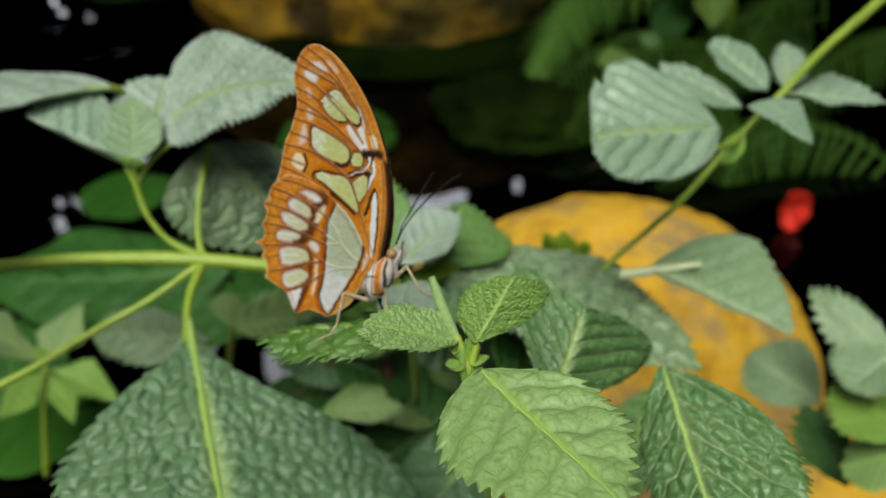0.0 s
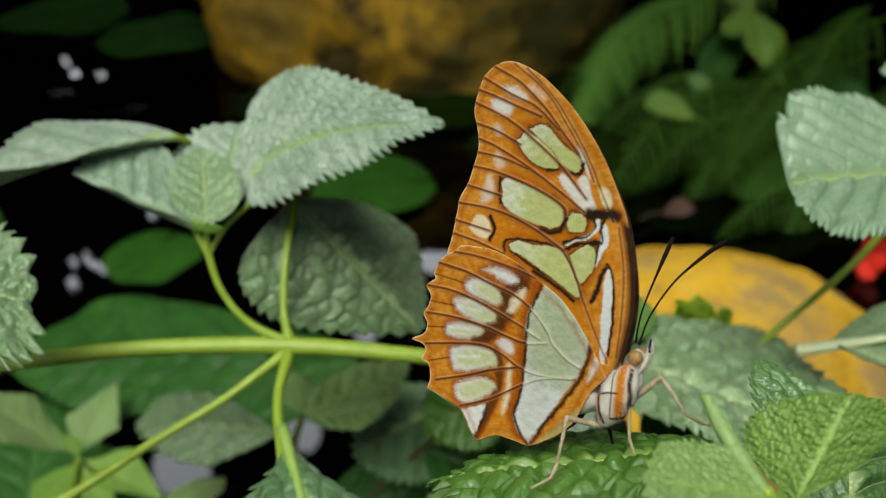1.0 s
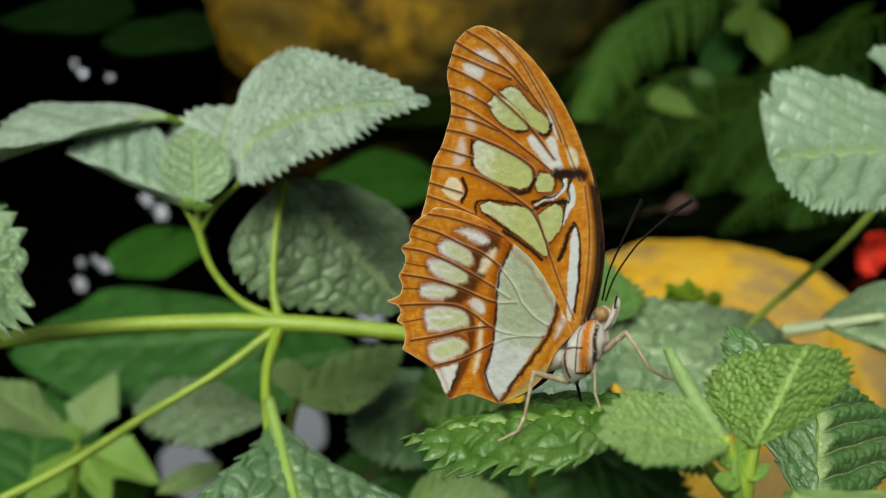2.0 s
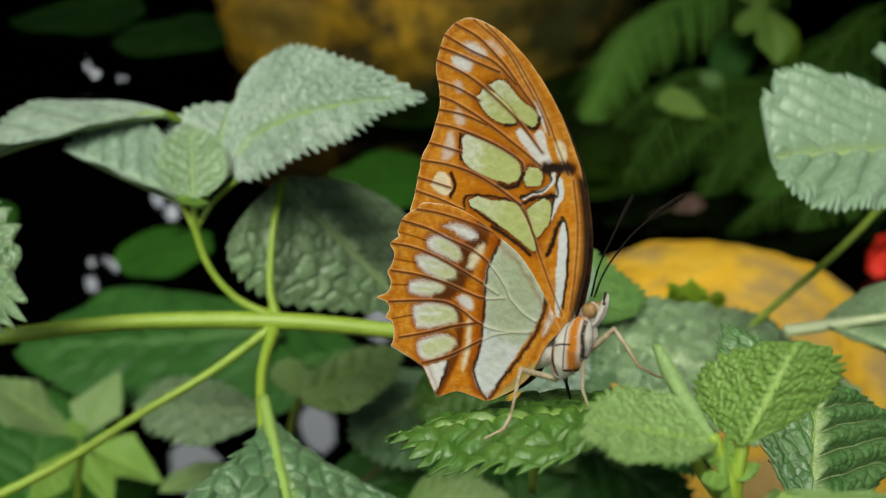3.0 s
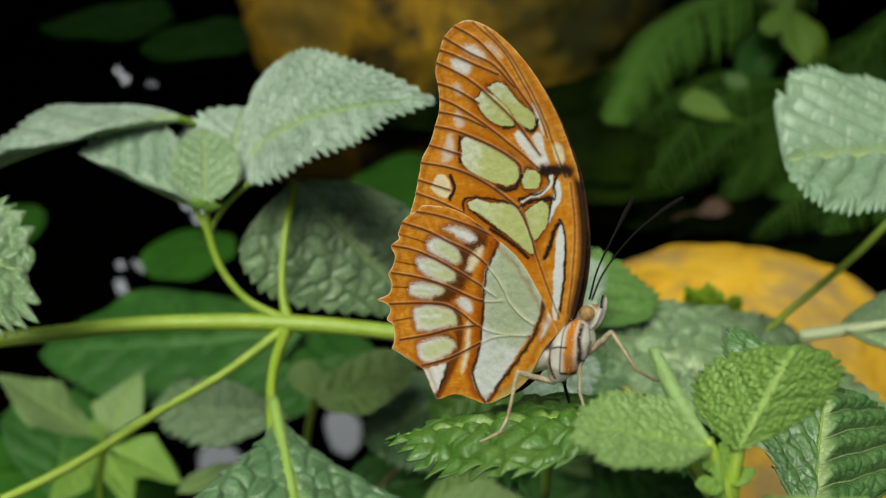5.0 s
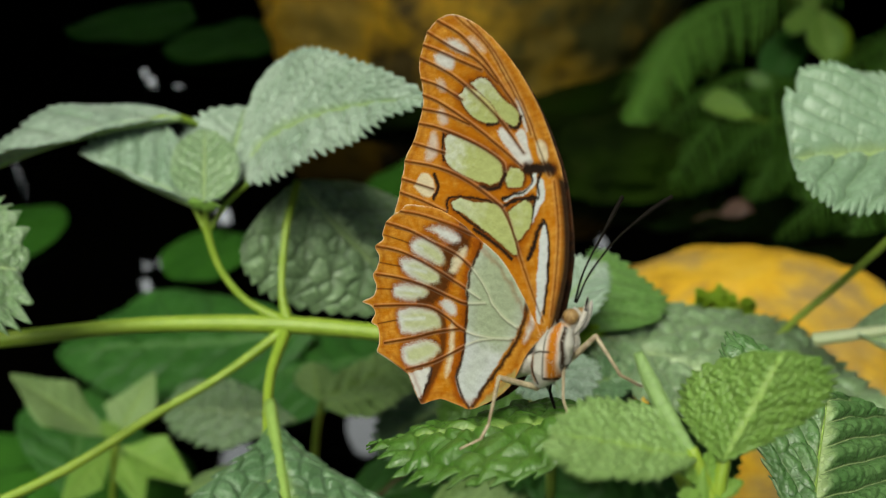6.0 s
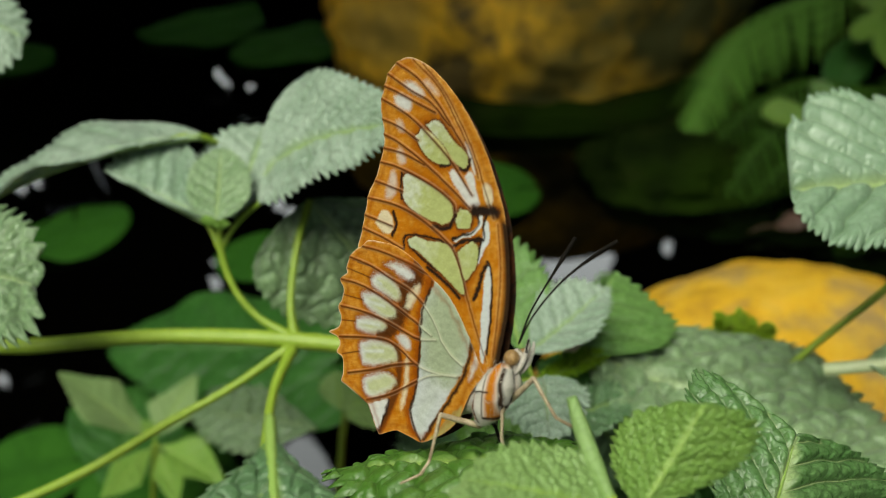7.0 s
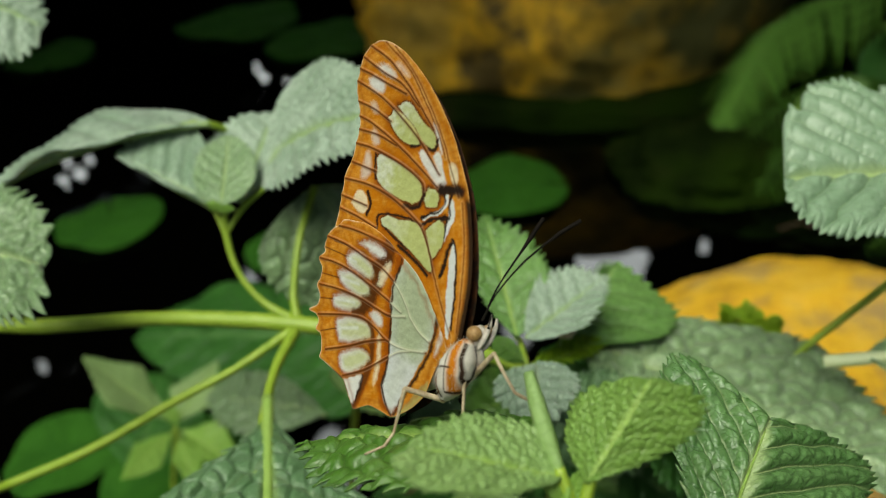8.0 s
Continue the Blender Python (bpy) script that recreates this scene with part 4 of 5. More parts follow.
    for i, pts in enumerate(legs):
        q = [np.array(p) for p in pts]
        bent = [q[0]]
        for a, b, c in zip(q[:-2], q[1:-1], q[2:]):
            bent += [b + (a - b) * 0.12, b, b + (c - b) * 0.12]
        part("leg", tube(bent + [q[-1]], [0.00046, 0.00044, 0.00030, 0.00027, 0.00021, 0.00024, 0.00017], 90, 8), LEG if i < 3 else BLACK, t, "thin buff jointed leg" if i < 3 else "dark jointed leg")


butterfly()


# ---- shrubs ----
def shrub_main():
    t = thing("mint_shrub", ((-0.0756, 0.2231, 0.2831)), "leafy shrub stem with toothed grey-green quilted leaves", "shrub")
    stalk(t, [(-0.2161, 0.2193, 0.2728), (-0.1737, 0.2213, 0.2800), (-0.1510, 0.2213, 0.2810), (-0.1137, 0.2228, 0.2841), (-0.0756, 0.2233, 0.2835), (-0.0421, 0.2235, 0.2789), (-0.0183, 0.2245, 0.2722), (0.0047, 0.2220, 0.2600)], [0.0024, 0.0024, 0.0022, 0.0021, 0.0024, 0.0021, 0.0020, 0.0020], n=48)
    stalk(t, [(-0.0753, 0.2233, 0.2835), (-0.0771, 0.2290, 0.2906), (-0.0767, 0.2395, 0.3013), (-0.0750, 0.2518, 0.3094)], [0.0016, 0.0010, 0.0010, 0.0011], name="petiole")
    stalk(t, [(-0.0763, 0.2238, 0.2842), (-0.0855, 0.2256, 0.2893), (-0.0917, 0.2288, 0.2964), (-0.0946, 0.2327, 0.3044), (-0.0950, 0.2361, 0.3116)], [0.0015, 0.0010, 0.0009, 0.0010, 0.0009], name="petiole")
    stalk(t, [(-0.0946, 0.2335, 0.3056), (-0.0907, 0.2378, 0.3104), (-0.0848, 0.2408, 0.3148)], [0.0008, 0.0008, 0.0007], name="petiole")
    stalk(t, [(-0.1149, 0.2563, 0.3253), (-0.1095, 0.2590, 0.3256), (-0.1050, 0.2631, 0.3225), (-0.1027, 0.2687, 0.3147), (-0.0961, 0.2493, 0.3063)], [0.0007, 0.0011, 0.0010, 0.0007, 0.0006], name="petiole")
    stalk(t, [(-0.0946, 0.2327, 0.3044), (-0.0974, 0.2358, 0.3093), (-0.0995, 0.2372, 0.3135)], [0.0008, 0.0008, 0.0006], name="petiole")
    stalk(t, [(-0.0762, 0.2217, 0.2829), (-0.0909, 0.2132, 0.2757), (-0.1073, 0.2054, 0.2695), (-0.1290, 0.1955, 0.2603), (-0.1522, 0.1860, 0.2538)], [0.0014, 0.0011, 0.0012, 0.0013, 0.0013], name="petiole")
    stalk(t, [(-0.0758, 0.2215, 0.2825), (-0.0763, 0.2065, 0.2814), (-0.0731, 0.1897, 0.2809), (-0.0685, 0.1717, 0.2805)], [0.0016, 0.0012, 0.0012, 0.0011], name="petiole")
    leaf(t, LEAF_PALE, (-0.0848, 0.2408, 0.3148), (-0.0356, 0.2317, 0.3401), (-0.0806, 0.2751, 0.3349), (-0.0676, 0.2295, 0.3240), "large pale grey-green toothed leaf", teeth=23, tooth=0.75, puff=0.0005, veins=8, cross=0.8, cells=2.2, res=1.3, sag=0.001, belly=(0.36, 1.0), bend=0.3, cols=85)
    leaf(t, LEAF_PALE, (-0.0932, 0.2421, 0.3097), (-0.0925, 0.2736, 0.3218), (-0.1076, 0.2571, 0.3189), (-0.0828, 0.2628, 0.3195), teeth=15, puff=0.0003, belly=(0.4, 0.6))
    leaf(t, LEAF_GREY, (-0.0939, 0.2331, 0.3142), (-0.0978, 0.2536, 0.3243), (-0.1035, 0.2402, 0.3202), (-0.0858, 0.2403, 0.3197), "small round young leaf", teeth=14, tooth=0.4, puff=0.0002, groove_shade=0.5, belly=(0.5, 0.55))
    leaf(t, LEAF_PALE, (-0.0968, 0.2340, 0.3121), (-0.1291, 0.2463, 0.3214), (-0.1133, 0.2608, 0.3248), (-0.1102, 0.2341, 0.3201), teeth=14, puff=0.0004)
    leaf(t, LEAF_PALE, (-0.1053, 0.2590, 0.3255), (-0.1626, 0.2330, 0.3165), (-0.1333, 0.2407, 0.3238), (-0.1422, 0.2697, 0.3213), "long drooping grey-green leaf", teeth=24, sag=0.004, puff=0.0004)
    leaf(t, LEAF_GREY, (-0.0754, 0.2518, 0.3094), (-0.0434, 0.2451, 0.2700), (-0.0490, 0.2870, 0.2801), (-0.0876, 0.2354, 0.2880), "dark deeply quilted toothed leaf", teeth=17, tooth=0.8, puff=0.0006, veins=5, cross=0.7, groove_shade=1.5, cells=1.7, res=1.3, cols=85)
    leaf(t, LEAF_BLUE, (-0.0734, 0.1945, 0.2829), (-0.0424, 0.1064, 0.2766), (-0.0072, 0.1504, 0.2623), (-0.0922, 0.1369, 0.2812), "broad quilted toothed leaf", teeth=24, puff=0.0008, veins=8, cross=0.85, cells=2.6, res=1.3, belly=(2.0, 1.5), cols=121)
    leaf(t, LEAF_MID, (-0.1522, 0.1860, 0.2538), (-0.1894, 0.1662, 0.2538), (-0.1805, 0.1991, 0.2493), (-0.1525, 0.1556, 0.2545), teeth=14)
    leaf(t, LEAF_YOUNG, (-0.0939, 0.2319, 0.3124), (-0.0970, 0.2311, 0.3150), (-0.0962, 0.2329, 0.3140), (-0.0956, 0.2311, 0.3131), teeth=6)
    leaf(t, LEAF_YOUNG, (-0.0939, 0.2319, 0.3124), (-0.0893, 0.2308, 0.3142), (-0.0919, 0.2327, 0.3136), (-0.0917, 0.2308, 0.3125), teeth=6)


def shrub_perch():
    t = thing("mint_shrub", ((0.0053, 0.1158, 0.3356)), "bright green toothed shrub tip on which the butterfly sits", "shrub")
    stalk(t, [(0.0025, 0.1204, 0.3431), (0.0039, 0.1183, 0.3396), (0.0052, 0.1165, 0.3348), (0.0083, 0.1150, 0.3152), (0.0162, 0.1165, 0.2700)], [0.0007, 0.0009, 0.0012, 0.0014, 0.0016])
    stalk(t, [(0.0063, 0.1201, 0.3422), (0.0054, 0.1180, 0.3390), (0.0052, 0.1165, 0.3348)], [0.0007, 0.0009, 0.0010], name="petiole")
    stalk(t, [(0.0002, 0.1328, 0.3367), (0.0022, 0.1265, 0.3341), (0.0041, 0.1186, 0.3345), (0.0052, 0.1165, 0.3348)], [0.0008, 0.0009, 0.0009, 0.001], name="petiole")
    leaf(t, LEAF_GREEN, (0.0004, 0.1332, 0.3373), (-0.0381, 0.1373, 0.3270), (-0.0205, 0.1229, 0.3343), (-0.0144, 0.1501, 0.3224), "glossy quilted leaf under the butterfly", teeth=15, tooth=1.3, puff=0.00045, veins=8, cross=0.85, cells=1.25, res=1.5, belly=(0.55, 1.1), cols=97)
    leaf(t, LEAF_MID, (0.0029, 0.1197, 0.3421), (-0.0134, 0.1154, 0.3500), (-0.0086, 0.1088, 0.3503), (-0.0044, 0.1260, 0.3453), "rounded light green toothed leaf", teeth=13, puff=0.0002, cross=0.8, cells=2.4, res=1.3, cols=85, groove_shade=0.4, belly=(0.5, 0.6))
    leaf(t, LEAF_PUCKERED, (0.0058, 0.1190, 0.3425), (0.0128, 0.1262, 0.3522), (0.0032, 0.1311, 0.3428), (0.0185, 0.1253, 0.3464), "light green puckered toothed leaf", teeth=13, tooth=1.7, puff=0.00020, veins=6, groove_shade=1.0, rib=0.6, cross=0.85, cells=2.3, res=1.8, belly=(0.8, 0.55), cols=121)
    for k, (b, p, l, r) in enumerate((((0.0038, 0.1177, 0.3397), (0.0007, 0.1189, 0.3428), (0.0017, 0.1178, 0.3410), (0.0033, 0.1193, 0.3414)), ((0.0040, 0.1175, 0.3393), (0.0047, 0.1210, 0.3420), (0.0031, 0.1191, 0.3411), (0.0056, 0.1192, 0.3410)), ((0.0044, 0.1172, 0.3389), (0.0084, 0.1193, 0.3390), (0.0062, 0.1193, 0.3392), (0.0064, 0.1169, 0.3391)), ((0.0039, 0.1165, 0.3387), (0.0006, 0.1160, 0.3402), (0.0021, 0.1172, 0.3400), (0.0022, 0.1155, 0.3391)))):
        leaf(t, LEAF_YOUNG, b, p, l, r, teeth=8, tooth=0.7, puff=0.0001, groove_shade=0.4, cols=25)
    stalk(t, [(0.0035, 0.1192, 0.3415), (0.0036, 0.1172, 0.3389), (0.0041, 0.1161, 0.3362)], [0.0006, 0.0008, 0.0009], LEAF_YOUNG, "petiole")
    part("bud", tube([(-0.0021, 0.1330, 0.3466), (-0.0009, 0.1296, 0.3449), (0.0007, 0.1251, 0.3433), (0.0027, 0.1199, 0.3424)], [0.0007, 0.0011, 0.0012, 0.0007], 24, 10, 0.12), LEAF_MID, t, "rolled young leaf", attrs=[("vein", "FLOAT", np.zeros(240))])
    stalk(t, [(0.022, 0.1291, 0.3157), (0.0170, 0.1250, 0.2960), (0.0125, 0.1160, 0.2850)], [0.0008, 0.0009, 0.0010], name="petiole")
    leaf(t, LEAF_VEINED, (0.022, 0.1291, 0.3157), (0.0325, 0.1580, 0.3180), (0.0157, 0.1624, 0.3244), (0.0502, 0.1596, 0.3022), "large dark leaf with strong pale veins", teeth=22, tooth=1.4, puff=0.0006, veins=6, rib=0.9, sweep=1.2, cross=0.3, cells=1.5, res=1.4, belly=(0.7, 0.7), belly_left=(1.0, 0.45), cols=109)
    leaf(t, LEAF_MID, (0.0063, 0.1093, 0.3453), (0.0253, 0.0762, 0.3508), (0.0254, 0.1011, 0.3476), (0.0005, 0.0862, 0.3475), "light green toothed leaf reaching forward", teeth=17, puff=0.0004, groove_shade=0.8, rib=0.5, cross=0.3)
    leaf(t, LEAF_VEINED, (0.0495, 0.1461, 0.3109), (0.0532, 0.0983, 0.3046), (0.0735, 0.1201, 0.3090), (0.0420, 0.1213, 0.3022), "dark leaf with strong pale veins", teeth=24, tooth=1.3, puff=0.0010, veins=6, rib=0.8, sweep=1.2, cross=0.5, cells=2.0, res=1.3, cols=97)
    leaf(t, LEAF_GREY, (-0.0008, 0.2368, 0.2711), (0.0795, 0.2020, 0.2575), (0.0548, 0.2649, 0.2538), (0.0235, 0.2015, 0.2689), "broad soft green leaf", teeth=26, tooth=1.2, puff=0.0011, veins=8, rib=0.6, cross=0.75, cells=1.4, res=1.3, cols=97)


def shrub_behind():
    t = thing("mint_shrub", ((-0.0131, 0.2117, 0.2801)), "low shrub sprig with soft green leaves behind the butterfly", "shrub")
    stalk(t, [(-0.0158, 0.2197, 0.2842), (-0.0131, 0.2117, 0.2801), (-0.0099, 0.2088, 0.2647), (-0.0091, 0.2197, 0.2243)], [0.0007, 0.0010, 0.0012, 0.0013])
    stalk(t, [(-0.0129, 0.2106, 0.2802), (-0.0069, 0.2203, 0.2779), (0.0008, 0.2354, 0.2721)], [0.001, 0.001, 0.001], name="petiole")
    leaf(t, LEAF_SOFT, (-0.0160, 0.2164, 0.2868), (-0.0280, 0.2516, 0.3012), (-0.0292, 0.2313, 0.2963), (-0.0102, 0.2373, 0.2946), teeth=14, puff=0.0003, belly=(0.6, 1.05))
    leaf(t, LEAF_PALE, (-0.0135, 0.2136, 0.2890), (0.0051, 0.2354, 0.2932), (-0.0111, 0.2339, 0.2934), (0.0011, 0.2149, 0.2930), teeth=14, puff=0.0003, belly=(0.6, 1.05))
    leaf(t, LEAF_SOFT, (-0.0066, 0.2255, 0.2784), (0.0072, 0.2614, 0.2801), (-0.0012, 0.2468, 0.2832), (0.0230, 0.2447, 0.2705), teeth=14, puff=0.0003, belly=(0.6, 1.05))
    leaf(t, LEAF_VIVID, (-0.0130, 0.2089, 0.2834), (0.0074, 0.2355, 0.2735), (-0.0051, 0.2246, 0.2802), (-0.0026, 0.2190, 0.2780), teeth=16, puff=0.0003, belly=(0.8, 1.0))
    # An added dark leaf that fills this gap with shade, hiding the boulder.
    leaf(t, LEAF_DARK, (-0.0149, 0.2517, 0.2542), (0.0074, 0.2469, 0.2456), (0.0004, 0.2611, 0.2518), (-0.0085, 0.2416, 0.2492), teeth=14, puff=0.0005)
    leaf(t, LEAF_GREEN, (-0.0137, 0.2075, 0.2871), (-0.0208, 0.2074, 0.2935), (-0.0165, 0.2103, 0.2906), (-0.0184, 0.2046, 0.2900), teeth=10, puff=0.0002)
    stalk(t, [(-0.0058, 0.2170, 0.2875), (-0.0038, 0.2169, 0.2886), (-0.0019, 0.2169, 0.2898)], [0.0006, 0.0015, 0.0006], PINK, "bud", "small pinkish flower bud", 12)
    leaf(t, LEAF_PALE, (-0.0102, 0.2062, 0.2875), (-0.0078, 0.1865, 0.2859), (-0.0184, 0.1945, 0.2894), (0.0002, 0.1955, 0.2914), teeth=10)


def shrub_right():
    t = thing("mint_shrub", ((0.1149, 0.2737, 0.3164)), "slender shrub shoot with pale toothed leaves", "shrub")
    stalk(t, [(0.0522, 0.2506, 0.2505), (0.0596, 0.2528, 0.2603), (0.0817, 0.2585, 0.2818), (0.1012, 0.2671, 0.3038), (0.1149, 0.2737, 0.3164), (0.1252, 0.2769, 0.3292), (0.1410, 0.2777, 0.3473), (0.1535, 0.2772, 0.3637)], [0.0010, 0.0010, 0.0011, 0.0012, 0.0014, 0.0016, 0.0018, 0.0018], n=40)
    stalk(t, [(0.1012, 0.2671, 0.3038), (0.0928, 0.2504, 0.3098), (0.0821, 0.2330, 0.3182)], [0.0011, 0.0009, 0.0008], name="petiole")
    leaf(t, LEAF_SILVER, (0.0840, 0.2400, 0.3210), (0.0427, 0.2240, 0.3262), (0.0552, 0.2554, 0.3354), (0.0613, 0.2117, 0.3194), "broad pale leaf with a glossy midrib", teeth=24, tooth=1.3, puff=0.0008, veins=5, rib=0.5, sweep=1.3, cross=0.2, groove_shade=0.4, belly=(0.36, 0.45), belly_left=(0.75, 0.28), notch=((0.9, 0.05, 0.35, -1),), cols=61)
    leaf(t, LEAF_SILVER, (0.1010, 0.2707, 0.3122), (0.0739, 0.2806, 0.3225), (0.0889, 0.2832, 0.3192), (0.0832, 0.2670, 0.3174), teeth=13, puff=0.0003, belly=(0.5, 0.8))
    leaf(t, LEAF_SILVER, (0.1094, 0.2743, 0.3171), (0.0939, 0.2948, 0.3250), (0.1096, 0.2932, 0.3228), (0.0958, 0.2733, 0.3226), teeth=12, puff=0.0003, belly=(0.45, 0.7))
    leaf(t, LEAF_SILVER, (0.1170, 0.2761, 0.3162), (0.1240, 0.3048, 0.3217), (0.1165, 0.2920, 0.3177), (0.1289, 0.2899, 0.3183), teeth=11, puff=0.0002)
    leaf(t, LEAF_SILVER, (0.1163, 0.2736, 0.3162), (0.1507, 0.2718, 0.3137), (0.1364, 0.2892, 0.3173), (0.1277, 0.2641, 0.3168), teeth=12, puff=0.0003, angular=True, belly=(0.8, 1.0))
    leaf(t, LEAF_SILVER, (0.1109, 0.2707, 0.3156), (0.1167, 0.2459, 0.3121), (0.0994, 0.2619, 0.3171), (0.1161, 0.2632, 0.3189), teeth=12, puff=0.0003, angular=True, belly=(0.5, 1.0))
    leaf(t, LEAF_YOUNG, (0.1021, 0.2659, 0.3055), (0.0913, 0.2510, 0.3021), (0.0945, 0.2606, 0.3052), (0.0983, 0.2544, 0.3034), teeth=8, tooth=0.3, puff=0.0001)
    stalk(t, [(0.0596, 0.2360, 0.2678), (0.0690, 0.2351, 0.2701), (0.0849, 0.2333, 0.2743)], [0.0018, 0.0017, 0.0010], PETIOLE_PALE, "petiole", "thick pale petiole")
    leaf(t, LEAF_GREY, (0.0693, 0.2364, 0.2701), (0.1080, 0.2069, 0.2669), (0.1038, 0.2494, 0.2743), (0.0807, 0.2180, 0.2737), "smooth green leaf on a pale petiole", teeth=14, tooth=0.5, puff=0.0003, groove_shade=0.4, rib=0.5)


def moss_tuft():
    c = np.array(((0.0469, 0.2823, 0.2463)))
    t = thing("moss_tuft", c, "small vivid green tuft of moss leaves on the boulder", "moss")
    rng = np.random.default_rng(21)
    for k in range(90):
        a, up = rng.uniform(0, 2 * math.pi), rng.uniform(0.2, 1.0)
        root = c + np.array((rng.uniform(-0.0075, 0.0075), rng.uniform(-0.005, 0.003), rng.uniform(-0.010, 0.002)))
        d = np.array((math.cos(a), math.sin(a) * 0.7, up)) * rng.uniform(0.003, 0.0065)
        w = np.cross(d, (0.3, -0.8, 0.4))
        w *= 0.0016 / np.linalg.norm(w)
        leaf(t, LEAF_VIVID, root, root + d, root + d * 0.45 + w, root + d * 0.45 - w, teeth=5, tooth=0.5, puff=0.0001, cols=9, thick=0.0002)


def shrub_left():
    t = thing("mint_shrub", ((-0.1654, 0.1924, 0.3278)), "shrub branch with hanging grey-green toothed leaves", "shrub")
    stalk(t, [(-0.1654, 0.1924, 0.3278), (-0.1830, 0.2282, 0.3434), (-0.1976, 0.2791, 0.3683), (-0.1968, 0.3207, 0.3995)], [0.002, 0.002, 0.0018, 0.0015])
    leaf(t, LEAF_GREY, (-0.1654, 0.2035, 0.3242), (-0.1222, 0.1961, 0.3187), (-0.1400, 0.2151, 0.3290), (-0.1279, 0.1807, 0.3138), "grey-green toothed leaf seen from above", teeth=13, belly=(0.5, 0.6), puff=0.0009, cross=0.6)
    leaf(t, LEAF_PALE, (-0.1910, 0.2785, 0.3648), (-0.1583, 0.2727, 0.3506), (-0.1724, 0.2860, 0.3619), (-0.1703, 0.2602, 0.3470), teeth=14, belly=(0.5, 0.55))


def shrub_low_right():
    t = thing("mint_shrub", ((0.1918, 0.2428, 0.1718)), "low leaves crowding the boulder at the pond", "shrub")
    stalk(t, [(0.1816, 0.2586, 0.2189), (0.1849, 0.2456, 0.2011), (0.2019, 0.2357, 0.1450)], [0.0013, 0.0015, 0.0018])
    leaf(t, LEAF_GREY, (0.1748, 0.2499, 0.2151), (0.1495, 0.2812, 0.225), (0.1672, 0.2707, 0.2245), (0.1562, 0.2587, 0.2114), teeth=10, puff=0.0002, groove_shade=0.4)
    leaf(t, LEAF_GREY, (0.1768, 0.2529, 0.2196), (0.1552, 0.2434, 0.2065), (0.1553, 0.2597, 0.2120), (0.1674, 0.2362, 0.2137), teeth=10, puff=0.0002, groove_shade=0.4)
    leaf(t, LEAF_GREY, (0.1613, 0.2684, 0.1730), (0.1345, 0.2879, 0.1828), (0.1634, 0.2983, 0.1800), (0.1317, 0.2663, 0.1785), teeth=10, puff=0.0002, groove_shade=0.4)
    leaf(t, LEAF_YOUNG, (0.1758, 0.2263, 0.2001), (0.1552, 0.2541, 0.1958), (0.1758, 0.2590, 0.1940), (0.1506, 0.2257, 0.1992), teeth=8, puff=0.0002, groove_shade=0.4)
    leaf(t, LEAF_MID, (0.1758, 0.2226, 0.1949), (0.1530, 0.2255, 0.1820), (0.1686, 0.2413, 0.1867), (0.1583, 0.2075, 0.1911), teeth=8, puff=0.0002, groove_shade=0.4)
    leaf(t, LEAF_DARK, (0.1643, 0.2347, 0.1606), (0.1540, 0.2677, 0.1720), (0.1476, 0.2496, 0.1640), (0.1688, 0.2551, 0.1717), teeth=8, puff=0.0002, groove_shade=0.4)


def sprout():
    t = thing("seedling", ((-0.2075, 0.3392, 0.1272)), "pale green seedling with a whorl of pointed leaves", "seedling")
    flat = dict(teeth=14, tooth=0.2, angular=True, puff=0.0002, groove_shade=0.3, rib=0.5)
    stalk(t, [(-0.2075, 0.3392, 0.1272), (-0.2156, 0.3345, 0.0943), (-0.2218, 0.3266, 0.0556)], [0.0013, 0.0014, 0.0016])
    leaf(t, LEAF_SEEDLING, (-0.2109, 0.3402, 0.1301), (-0.2472, 0.3422, 0.1664), (-0.2266, 0.3552, 0.1504), (-0.2292, 0.3246, 0.1508), belly=(1.0, 1.0), **flat)
    leaf(t, LEAF_SEEDLING, (-0.2100, 0.3437, 0.1258), (-0.2015, 0.3816, 0.1346), (-0.2192, 0.3586, 0.1338), (-0.1936, 0.3556, 0.1287), belly=(1.0, 1.1), **flat)
    leaf(t, LEAF_YOUNG, (-0.2023, 0.3355, 0.1289), (-0.1622, 0.3142, 0.1275), (-0.1812, 0.3383, 0.1346), (-0.1846, 0.3166, 0.1303), belly=(1.0, 0.9), **flat)
    leaf(t, LEAF_YOUNG, (-0.2024, 0.3328, 0.1284), (-0.1814, 0.3018, 0.1248), (-0.1866, 0.3253, 0.1258), (-0.1995, 0.3171, 0.1273), belly=(1.0, 1.0), **flat)
    leaf(t, LEAF_YOUNG, (-0.2069, 0.3342, 0.1286), (-0.2143, 0.2984, 0.1323), (-0.2191, 0.3215, 0.1324), (-0.2018, 0.3108, 0.1279), belly=(1.0, 1.0), **flat)
    leaf(t, LEAF_YOUNG, (-0.2056, 0.3371, 0.1308), (-0.2107, 0.3409, 0.1407), (-0.2127, 0.3384, 0.1336), (-0.2025, 0.3405, 0.1369), belly=(0.8, 1.0), **flat)


